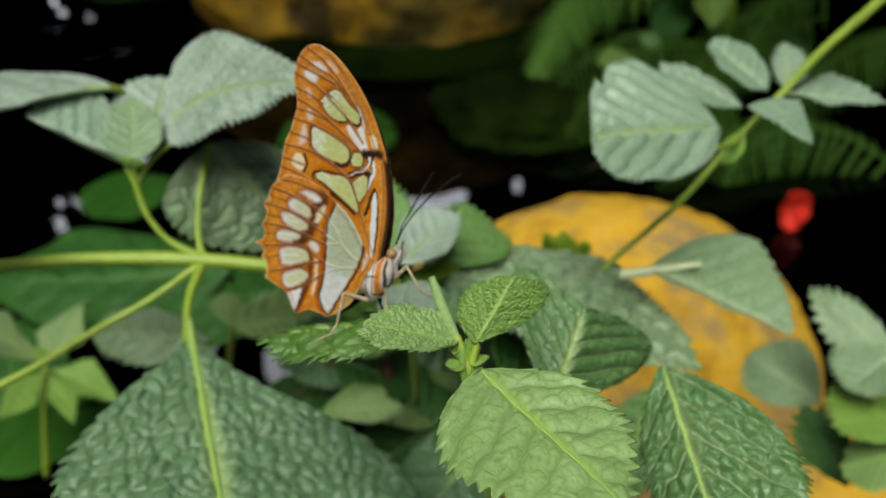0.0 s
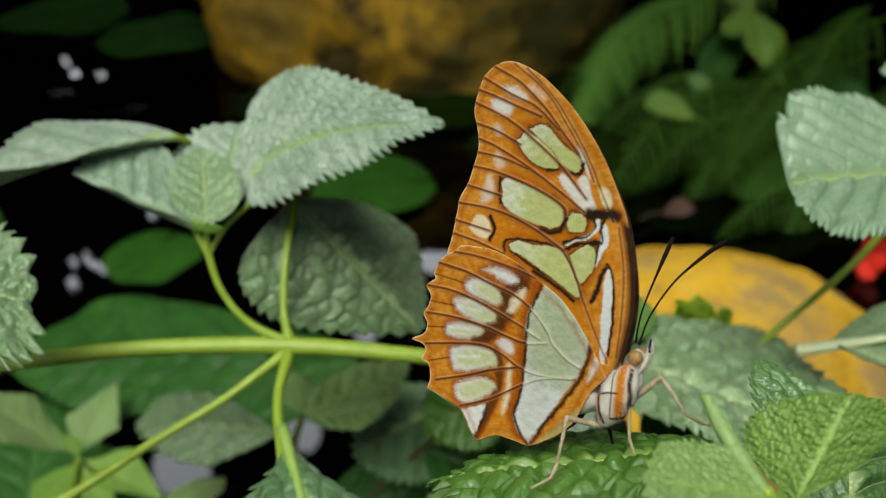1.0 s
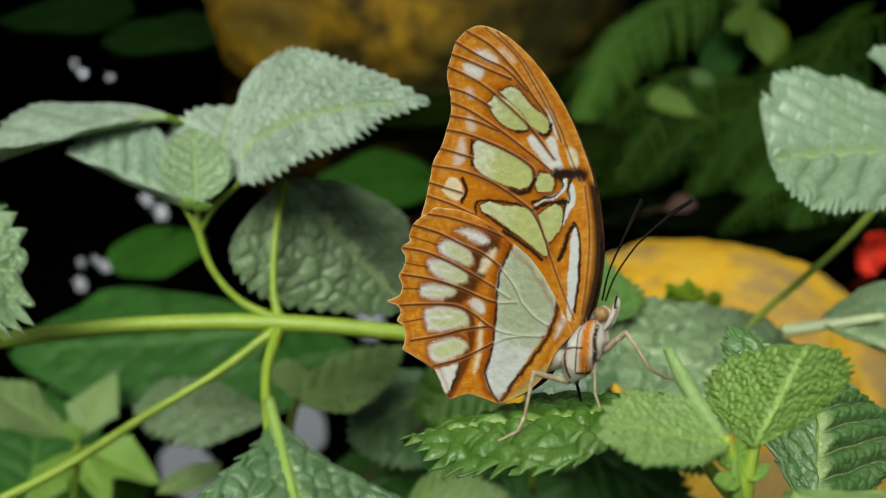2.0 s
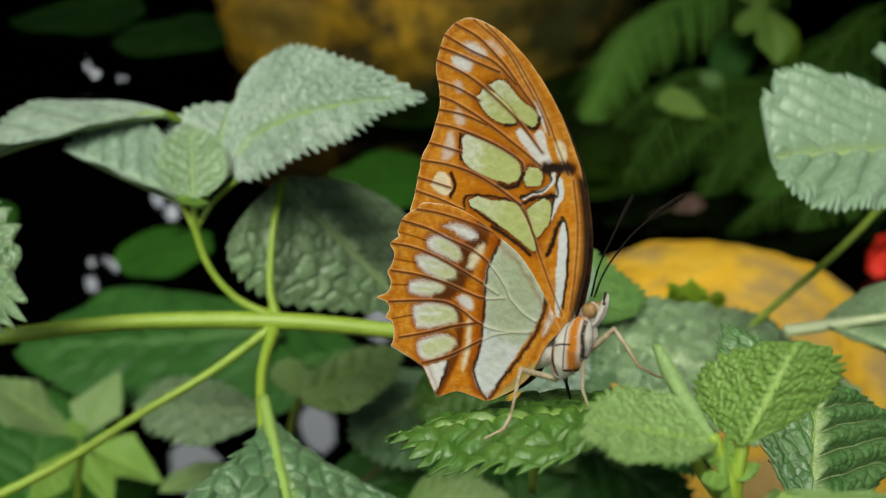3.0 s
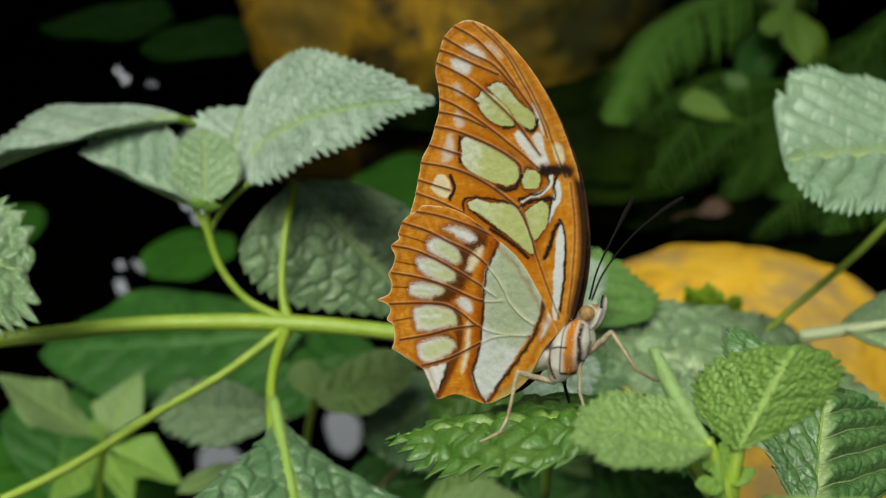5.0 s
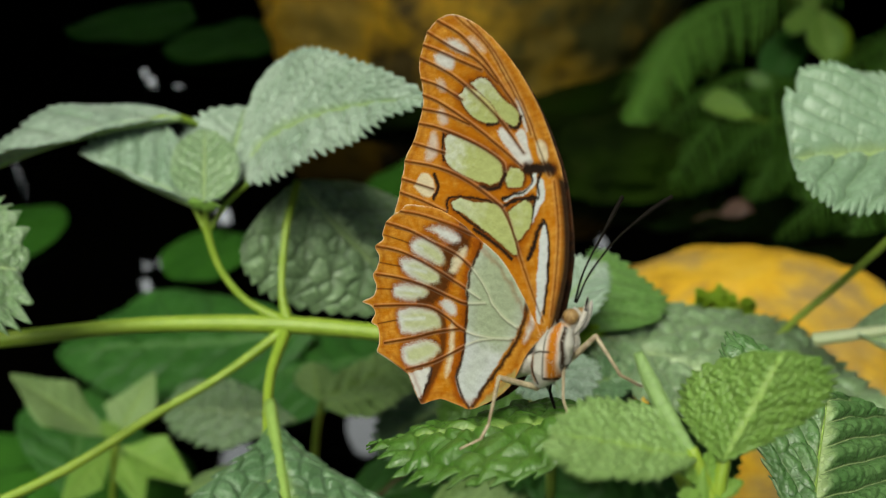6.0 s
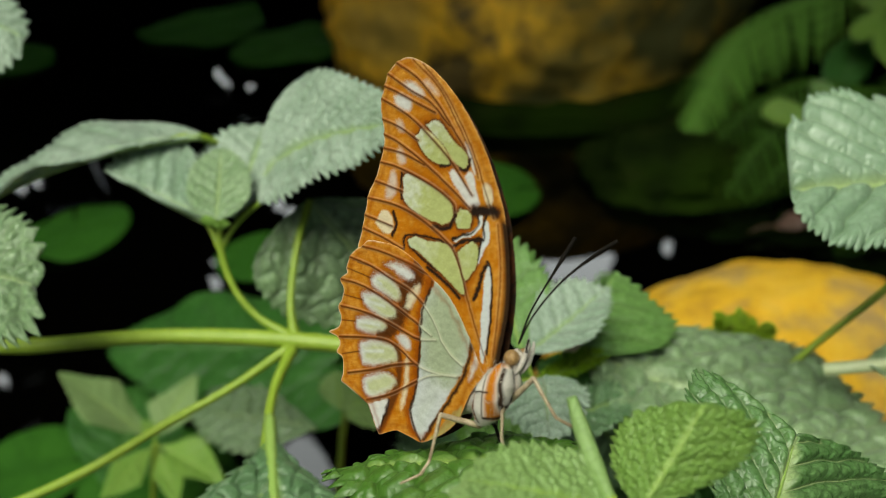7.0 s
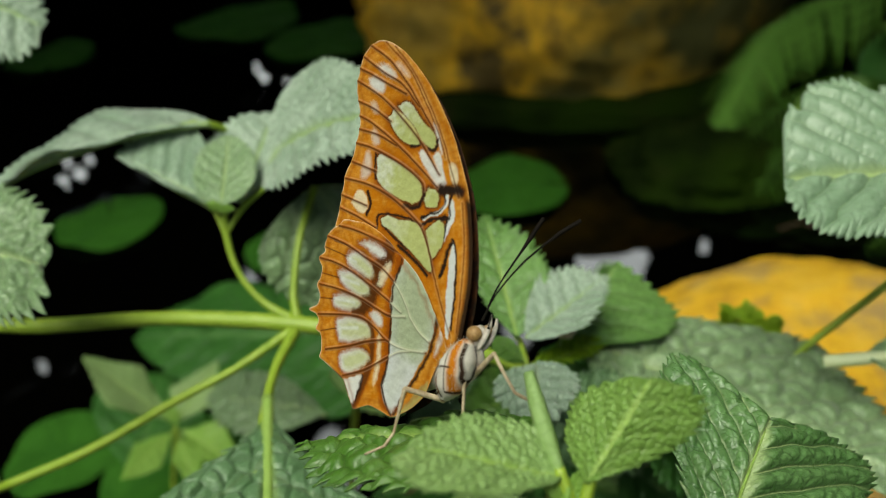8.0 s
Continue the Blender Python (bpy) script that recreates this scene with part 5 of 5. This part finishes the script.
def understory():
    t = thing("mint_shrub", ((-0.0995, 0.3010, 0.1645)), "shaded lower shoots of toothed green leaves", "shrub")
    stalk(t, [(-0.0893, 0.2886, 0.2004), (-0.0995, 0.3010, 0.1645), (-0.1132, 0.3023, 0.0926)], [0.0013, 0.0014, 0.0016])
    stalk(t, [(-0.0728, 0.2798, 0.1581), (-0.0521, 0.2822, 0.1798), (-0.0357, 0.2832, 0.1993)], [0.0007, 0.0008, 0.0006], STEM_DARK, "twig", "thin dark brown twig")
    stalk(t, [(-0.0249, 0.2771, 0.1987), (-0.0230, 0.2730, 0.1829), (-0.0217, 0.2618, 0.1561)], [0.0026, 0.003, 0.0034], STEM_DARK, "twig", "brown woody stem")
    leaf(t, LEAF_DARK, (-0.1240, 0.4123, 0.1351), (-0.2815, 0.4281, 0.1096), (-0.2251, 0.4807, 0.1157), (-0.1895, 0.3753, 0.1166), "large shaded leaf low over the water", teeth=26, tooth=0.6, puff=0.0011, groove_shade=0.6, cross=0.4)
    leaf(t, LEAF_DARK, (-0.0804, 0.3829, 0.1433), (-0.1650, 0.3900, 0.1202), (-0.1251, 0.4376, 0.1191), (-0.1215, 0.3498, 0.1302), "large shaded leaf low over the water", teeth=24, tooth=0.6, puff=0.0010, groove_shade=0.6, cross=0.4)
    leaf(t, LEAF_DARK, (-0.2443, 0.3426, 0.0860), (-0.2627, 0.4179, 0.0931), (-0.2880, 0.3855, 0.0989), (-0.2153, 0.3739, 0.0967), teeth=22, tooth=0.6, puff=0.0005, groove_shade=0.4)
    leaf(t, LEAF_GREY, (-0.0948, 0.2694, 0.2076), (-0.1517, 0.2891, 0.1940), (-0.1336, 0.3031, 0.1967), (-0.1236, 0.2637, 0.1997), teeth=14, puff=0.001)
    leaf(t, LEAF_MID, (-0.0875, 0.2806, 0.2063), (-0.0507, 0.3056, 0.2071), (-0.0756, 0.3043, 0.2059), (-0.0621, 0.2722, 0.2109), teeth=14, puff=0.001)
    leaf(t, LEAF_MID, (-0.0886, 0.2806, 0.2064), (-0.0942, 0.2998, 0.2087), (-0.0997, 0.2919, 0.2059), (-0.0839, 0.2920, 0.2055), teeth=9)
    leaf(t, LEAF_MID, (-0.0857, 0.2758, 0.2081), (-0.0581, 0.2744, 0.2142), (-0.0732, 0.2834, 0.2103), (-0.0688, 0.2627, 0.2149), teeth=9)
    leaf(t, LEAF_BLUE, (-0.0303, 0.3151, 0.1840), (-0.0719, 0.2868, 0.1784), (-0.0628, 0.3187, 0.1815), (-0.0414, 0.2753, 0.1779), teeth=14, puff=0.001)
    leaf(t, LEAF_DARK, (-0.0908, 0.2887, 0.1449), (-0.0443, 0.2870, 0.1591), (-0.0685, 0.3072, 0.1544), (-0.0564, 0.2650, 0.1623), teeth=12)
    leaf(t, LEAF_MID, (0.0067, 0.2688, 0.1660), (-0.0350, 0.2661, 0.1818), (-0.0134, 0.2872, 0.1769), (-0.0159, 0.2440, 0.1837), teeth=12)
    leaf(t, LEAF_GREEN, (0.0226, 0.2525, 0.1956), (0.0020, 0.2773, 0.1981), (-0.0032, 0.2614, 0.1920), (0.0244, 0.2763, 0.1958), teeth=12)
    leaf(t, LEAF_GREEN, (-0.0111, 0.2763, 0.2257), (-0.0447, 0.2724, 0.2041), (-0.0369, 0.2910, 0.2140), (-0.0212, 0.2563, 0.2138), teeth=14, puff=0.001)
    leaf(t, LEAF_BLUE, (-0.0037, 0.2532, 0.2446), (0.0147, 0.2391, 0.2205), (0.0182, 0.2570, 0.2296), (-0.0114, 0.2337, 0.2332), teeth=14, puff=0.001)
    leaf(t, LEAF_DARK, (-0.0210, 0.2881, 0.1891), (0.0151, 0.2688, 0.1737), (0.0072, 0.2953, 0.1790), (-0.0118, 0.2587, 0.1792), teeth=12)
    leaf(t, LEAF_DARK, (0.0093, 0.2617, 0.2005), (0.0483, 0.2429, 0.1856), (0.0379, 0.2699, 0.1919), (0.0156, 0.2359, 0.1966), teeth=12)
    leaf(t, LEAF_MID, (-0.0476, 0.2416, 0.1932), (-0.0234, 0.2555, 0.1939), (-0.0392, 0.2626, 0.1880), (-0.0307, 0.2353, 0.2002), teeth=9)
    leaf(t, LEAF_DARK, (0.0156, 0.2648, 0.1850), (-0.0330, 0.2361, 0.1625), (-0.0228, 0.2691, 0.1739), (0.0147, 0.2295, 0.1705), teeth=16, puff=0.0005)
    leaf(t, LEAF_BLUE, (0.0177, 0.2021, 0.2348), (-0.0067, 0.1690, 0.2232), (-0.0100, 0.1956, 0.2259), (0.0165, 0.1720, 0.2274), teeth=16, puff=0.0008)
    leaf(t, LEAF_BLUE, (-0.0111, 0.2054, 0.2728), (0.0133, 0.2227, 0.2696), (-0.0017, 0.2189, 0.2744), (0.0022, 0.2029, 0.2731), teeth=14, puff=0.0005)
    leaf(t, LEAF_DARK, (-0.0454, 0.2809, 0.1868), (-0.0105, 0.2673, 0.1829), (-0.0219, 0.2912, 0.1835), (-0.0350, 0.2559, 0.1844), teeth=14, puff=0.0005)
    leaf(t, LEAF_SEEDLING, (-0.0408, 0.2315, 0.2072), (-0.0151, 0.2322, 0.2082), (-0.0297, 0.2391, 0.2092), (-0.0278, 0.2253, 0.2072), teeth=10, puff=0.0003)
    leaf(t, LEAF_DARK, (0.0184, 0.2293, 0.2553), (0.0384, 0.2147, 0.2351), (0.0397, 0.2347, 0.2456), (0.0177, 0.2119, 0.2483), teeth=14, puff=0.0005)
    leaf(t, LEAF_SOFT, (0.0653, 0.2004, 0.2495), (0.0507, 0.1656, 0.2356), (0.0681, 0.1821, 0.2413), (0.0475, 0.1852, 0.2455), teeth=14, puff=0.0005)
    leaf(t, LEAF_SEEDLING, (-0.1527, 0.2896, 0.1484), (-0.1267, 0.2964, 0.1582), (-0.1433, 0.2948, 0.1563), (-0.1314, 0.2840, 0.1576), teeth=12, tooth=0.3, puff=0.0002, groove_shade=0.3)


shrub_main()
shrub_perch()
shrub_behind()
shrub_right()
moss_tuft()
shrub_left()
shrub_low_right()
sprout()
understory()


# ---- pond plants ----
def lily_pad(at, radius, turn, label="round dark green lily pad on the water", stretch=1.0):
    t = thing("lily_pad", (at[0], at[1], 0.0), label, "lily pad", "lily pads on the pond")
    nr, ns = 14, 64
    pts, vein = [], []
    rng = np.random.default_rng(int(radius * 1e5) + int(turn))
    ph = rng.uniform(0, 6, 4)
    for i in range(nr):
        for j in range(ns):
            a = 2 * math.pi * (0.006 + 0.988 * j / (ns - 1))
            r = (i / (nr - 1))
            rr = radius * r * (1 + 0.03 * math.sin(3 * a + ph[0]) + 0.02 * math.sin(7 * a + ph[1]))
            z = 0.004 + radius * (0.05 * r ** 3 * math.sin(2 * a + ph[2]) + 0.03 * r * math.sin(5 * a + ph[3]) + 0.02)
            b = a + radians(turn)
            pts.append((at[0] + stretch * rr * math.cos(b), at[1] + rr * math.sin(b), max(z, 0.002)))
            vein.append(0.5 * max(0, 1 - abs(((a * 11 / (2 * math.pi)) % 1) - 0.5) / 0.06) if i else 0.5)
    ob = part("blade", (pts, grid_faces(nr, ns)), LEAF_PAD, t, attrs=[("vein", "FLOAT", vein)])
    so = ob.modifiers.new("thickness", "SOLIDIFY")
    so.thickness, so.offset = 0.0012, -1
    grid = np.array(pts).reshape(nr, ns, 3)
    for j in range(3, ns, 6):
        line = grid[::3, j] + np.array((0, 0, 0.0006))
        part("vein", tube(line, [0.0011, 0.0008, 0.0003], 16, 6), LEAF_PAD, t)


for at, radius, turn in ((((-0.6183, 1.3856, 0.0000)), 0.099, 200), (((-0.4428, 1.2755, -0.0000)), 0.088, 40), (((-0.5012, 0.7425, 0.0000)), 0.054, 120), (((-0.8782, 1.2399, 0.0000)), 0.070, 300),
                         (((-0.2938, 0.7000, 0.0000)), 0.042, 80), (((-0.1093, 0.8183, 0.0000)), 0.061, 10), 
                         (((-0.3671, 0.4307, 0.0000)), 0.041, 20), (((-0.2761, 0.4184, 0.0000)), 0.053, 20)):
    lily_pad(at, radius, turn)


def fern(at, fronds, label="arching green fern frond clump beside the rock"):
    t = thing("fern", at, label, "fern", "ferns by the pond")
    rng = np.random.default_rng(12)
    for pts, span, mat in fronds:
        count = 46 if mat is FERN else 26
        line = spline(pts, count)
        tan = np.gradient(line, axis=0)
        rv, rf = tube(pts, [0.0018, 0.0014, 0.0005], 30, 6)
        stem = part("frond", (rv, rf), mat, t, attrs=[("vein", "FLOAT", np.ones(len(rv)))])
        verts, faces, vein = [], [], []
        for i in range(2, count):
            d = tan[i] / np.linalg.norm(tan[i])
            side = np.cross(d, (0.0, -0.55, 0.83))
            side /= np.linalg.norm(side)
            s = i / count
            reach = span * (math.sin(math.pi * (0.15 + 0.85 * s) ** 0.8) ** 0.7 * 0.9 + 0.1)
            for sign in (-1, 1):
                k0, m = len(verts), 11
                r = reach * rng.uniform(0.88, 1.1)
                droop, lean = rng.uniform(0.55, 0.85), rng.uniform(0.2, 0.4)
                nrm = np.cross(side, d) * (1 if np.cross(side, d)[2] > 0 else -1)
                for j in range(m):
                    u = j / (m - 1)
                    c = line[i] + side * sign * r * (u - 0.25 * u * u) + d * r * lean * u + np.array((0, 0, -droop * r * u ** 1.5))
                    w = r * (0.085 if mat is FERN else 0.068) * (1 - u ** 2.5) * (0.72 + 0.56 * (j % 2)) + 0.0001
                    verts += [c - d * w, c + nrm * 0.0006, c + d * w]
                    vein += [0, 0.35, 0]
                for j in range(m - 1):
                    a = k0 + 3 * j
                    faces += [(a, a + 1, a + 4, a + 3), (a + 1, a + 2, a + 5, a + 4)]
        part("pinnae", (verts, faces), mat, stem, attrs=[("vein", "FLOAT", vein)])


fern(((0.3576, 1.1123, 0.0000)), [
    ([(0.3411, 1.0391, 0.1523), (0.2627, 0.9951, 0.1420), (0.1969, 0.9638, 0.1325), (0.1480, 0.9294, 0.1175), (0.1207, 0.8978, 0.0877), (0.1002, 0.8668, 0.0585), (0.0770, 0.8514, 0.0351)], 0.046, FERN),
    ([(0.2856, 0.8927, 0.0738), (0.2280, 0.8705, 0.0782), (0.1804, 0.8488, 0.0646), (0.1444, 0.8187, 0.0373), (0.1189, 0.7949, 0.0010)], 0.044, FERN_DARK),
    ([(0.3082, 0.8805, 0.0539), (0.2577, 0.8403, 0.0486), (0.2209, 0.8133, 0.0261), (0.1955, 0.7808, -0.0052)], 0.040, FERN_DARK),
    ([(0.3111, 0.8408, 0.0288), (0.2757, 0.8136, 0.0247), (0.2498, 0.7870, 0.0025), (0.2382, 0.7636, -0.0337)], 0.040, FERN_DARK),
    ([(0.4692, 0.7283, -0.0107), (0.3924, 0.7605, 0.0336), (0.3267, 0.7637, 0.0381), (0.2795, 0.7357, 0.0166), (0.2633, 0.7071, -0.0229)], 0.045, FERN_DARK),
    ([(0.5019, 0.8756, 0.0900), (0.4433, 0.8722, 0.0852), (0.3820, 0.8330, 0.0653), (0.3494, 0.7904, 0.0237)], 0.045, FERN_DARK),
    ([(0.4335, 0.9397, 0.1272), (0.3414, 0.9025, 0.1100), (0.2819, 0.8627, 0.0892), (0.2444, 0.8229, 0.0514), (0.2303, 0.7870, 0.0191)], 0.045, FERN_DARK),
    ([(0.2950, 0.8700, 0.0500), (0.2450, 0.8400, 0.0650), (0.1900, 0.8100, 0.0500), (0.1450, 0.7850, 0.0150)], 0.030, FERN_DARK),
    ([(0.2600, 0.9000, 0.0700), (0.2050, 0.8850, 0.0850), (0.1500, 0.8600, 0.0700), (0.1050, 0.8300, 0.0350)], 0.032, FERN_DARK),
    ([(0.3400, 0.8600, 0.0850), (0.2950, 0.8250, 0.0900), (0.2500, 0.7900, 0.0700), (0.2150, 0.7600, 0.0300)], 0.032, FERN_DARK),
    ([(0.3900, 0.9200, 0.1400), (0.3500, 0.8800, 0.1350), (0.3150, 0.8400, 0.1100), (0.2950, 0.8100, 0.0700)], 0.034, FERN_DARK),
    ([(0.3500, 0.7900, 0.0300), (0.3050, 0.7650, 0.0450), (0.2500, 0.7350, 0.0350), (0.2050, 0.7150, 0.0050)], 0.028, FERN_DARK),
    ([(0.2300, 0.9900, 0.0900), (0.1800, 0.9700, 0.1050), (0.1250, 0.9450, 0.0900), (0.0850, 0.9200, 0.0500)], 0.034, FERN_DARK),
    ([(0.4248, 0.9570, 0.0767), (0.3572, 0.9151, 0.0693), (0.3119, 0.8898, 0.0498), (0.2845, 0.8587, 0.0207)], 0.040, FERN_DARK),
])


def bank_leaves():
    t = thing("pond_side_plant", ((0.2980, 0.9206, 0.1170)), "clump of bright and dark leaves among the ferns", "plant")
    wide = dict(teeth=12, tooth=0.4, puff=0.0006, groove_shade=0.4, cols=25)
    stalk(t, [(0.2590, 0.9556, 0.1360), (0.2846, 0.9396, 0.1287), (0.3106, 0.9212, 0.0804), (0.3220, 0.8822, -0.0181)], [0.0012, 0.0014, 0.0018, 0.002])
    leaf(t, LEAF_YOUNG, (0.2801, 0.9371, 0.1343), (0.2406, 0.9129, 0.1256), (0.2640, 0.9327, 0.1372), (0.2559, 0.8984, 0.1210), **wide)
    leaf(t, LEAF_YOUNG, (0.2829, 0.9347, 0.1303), (0.2787, 0.8727, 0.0986), (0.3011, 0.9078, 0.1155), (0.2598, 0.8972, 0.1190), **wide)
    leaf(t, LEAF_YOUNG, (0.2818, 0.9427, 0.1336), (0.2624, 0.9751, 0.1479), (0.2891, 0.9736, 0.1447), (0.2590, 0.9562, 0.1370), **wide)
    leaf(t, LEAF_VIVID, (0.2875, 0.9380, 0.1262), (0.3002, 0.8989, 0.0831), (0.3132, 0.9273, 0.1084), (0.2804, 0.9081, 0.0981), **wide)
    leaf(t, LEAF_DARK, (0.2676, 0.9528, 0.1128), (0.2339, 0.8893, 0.0703), (0.2726, 0.9241, 0.0863), (0.2247, 0.9174, 0.0960), **wide)
    leaf(t, LEAF_YOUNG, (0.2079, 0.8445, 0.0569), (0.1561, 0.8418, 0.0730), (0.1807, 0.8593, 0.0809), (0.1805, 0.8351, 0.0618), **wide)
    leaf(t, LEAF_SOFT, (0.2235, 0.8674, 0.0736), (0.2087, 0.8779, 0.0905), (0.2057, 0.8718, 0.0811), (0.2254, 0.8750, 0.0854), **wide)
    leaf(t, LEAF_DARK, (0.3999, 0.8810, 0.0516), (0.3258, 0.8929, 0.0728), (0.3705, 0.9089, 0.0776), (0.3497, 0.8714, 0.0569), **wide)
    stalk(t, [(0.2612, 0.8556, 0.0537), (0.2260, 0.8477, 0.0520), (0.2052, 0.8454, 0.0584)], [0.001, 0.001, 0.0008], name="petiole")
    stalk(t, [(0.2612, 0.8556, 0.0537), (0.2971, 0.8928, 0.0735), (0.3117, 0.9212, 0.0803)], [0.001, 0.001, 0.001], name="petiole")


bank_leaves()


def dry_leaf():
    c = np.array(((0.1721, 0.7416, 0.0060)))
    t = thing("dry_leaf", c, "curled pinkish-brown dry leaf at the water's edge", "dry leaf")
    stalk(t, [c + np.array((-0.034, 0.0, 0.0)), c + np.array((-0.02, 0.004, 0.004)), c + np.array((-0.008, 0.0, 0.006))], [0.0006, 0.0007, 0.0008], STEM_DARK)
    leaf(t, DRY, c + np.array((-0.012, 0, 0.004)), c + np.array((0.018, 0.006, 0.004)), c + np.array((0.003, 0.015, 0.010)), c + np.array((0.003, -0.011, 0.007)), teeth=6, tooth=0.2, puff=0.0008, sag=0.008, curl=0.006, cols=25)


dry_leaf()


def red_flower():
    c = np.array(((0.3090, 0.6550, 0.0190)))
    t = thing("red_flower", c, "bright red blossom on a thin green stem", "flower")
    rng = np.random.default_rng(4)
    for k in range(5):
        a = 2 * math.pi * k / 5
        tip = c + np.array((0.013 * math.cos(a), -0.008, 0.022 * math.sin(a)))
        w = np.array((-0.010 * math.sin(a), 0.003, 0.012 * math.cos(a)))
        sh, at = leaf_shape(c, tip, (c + tip) / 2 + w, (c + tip) / 2 - w, teeth=6, tooth=0.1, puff=0.0003, seed=k + 50, cols=9)
        ob = part("petal", sh, RED, t, attrs=at)
        so = ob.modifiers.new("thickness", "SOLIDIFY")
        so.thickness = 0.0004
    part("stem", tube([c, c + np.array((0.004, 0.01, -0.06)), c + np.array((0.0, 0.03, -0.25))], [0.0012, 0.0014, 0.002], 16, 8), STEM, t)


red_flower()


def motions():
    """The camera's hand-held drift; everything else in the clip keeps still."""
    start = pose(0, 0, EYE, TILT, LEAN, TURN)
    rows = [(t, start @ pose(METRES * x, METRES * y, METRES * z, 90 + pitch, roll, yaw)) for t, x, y, z, yaw, pitch, roll in ROWS]
    rows += [(t, look(eye, target, lean)) for t, eye, target, lean in SWAY]
    walk(cam, sorted(rows, key=lambda r: r[0]), [(0.0, -0.33, 6600, 13), (0.6, -0.33, 6700, 8), (4.5, -0.35, 6850, 5), (8.0, -0.33, 7050, 2)])


motions()
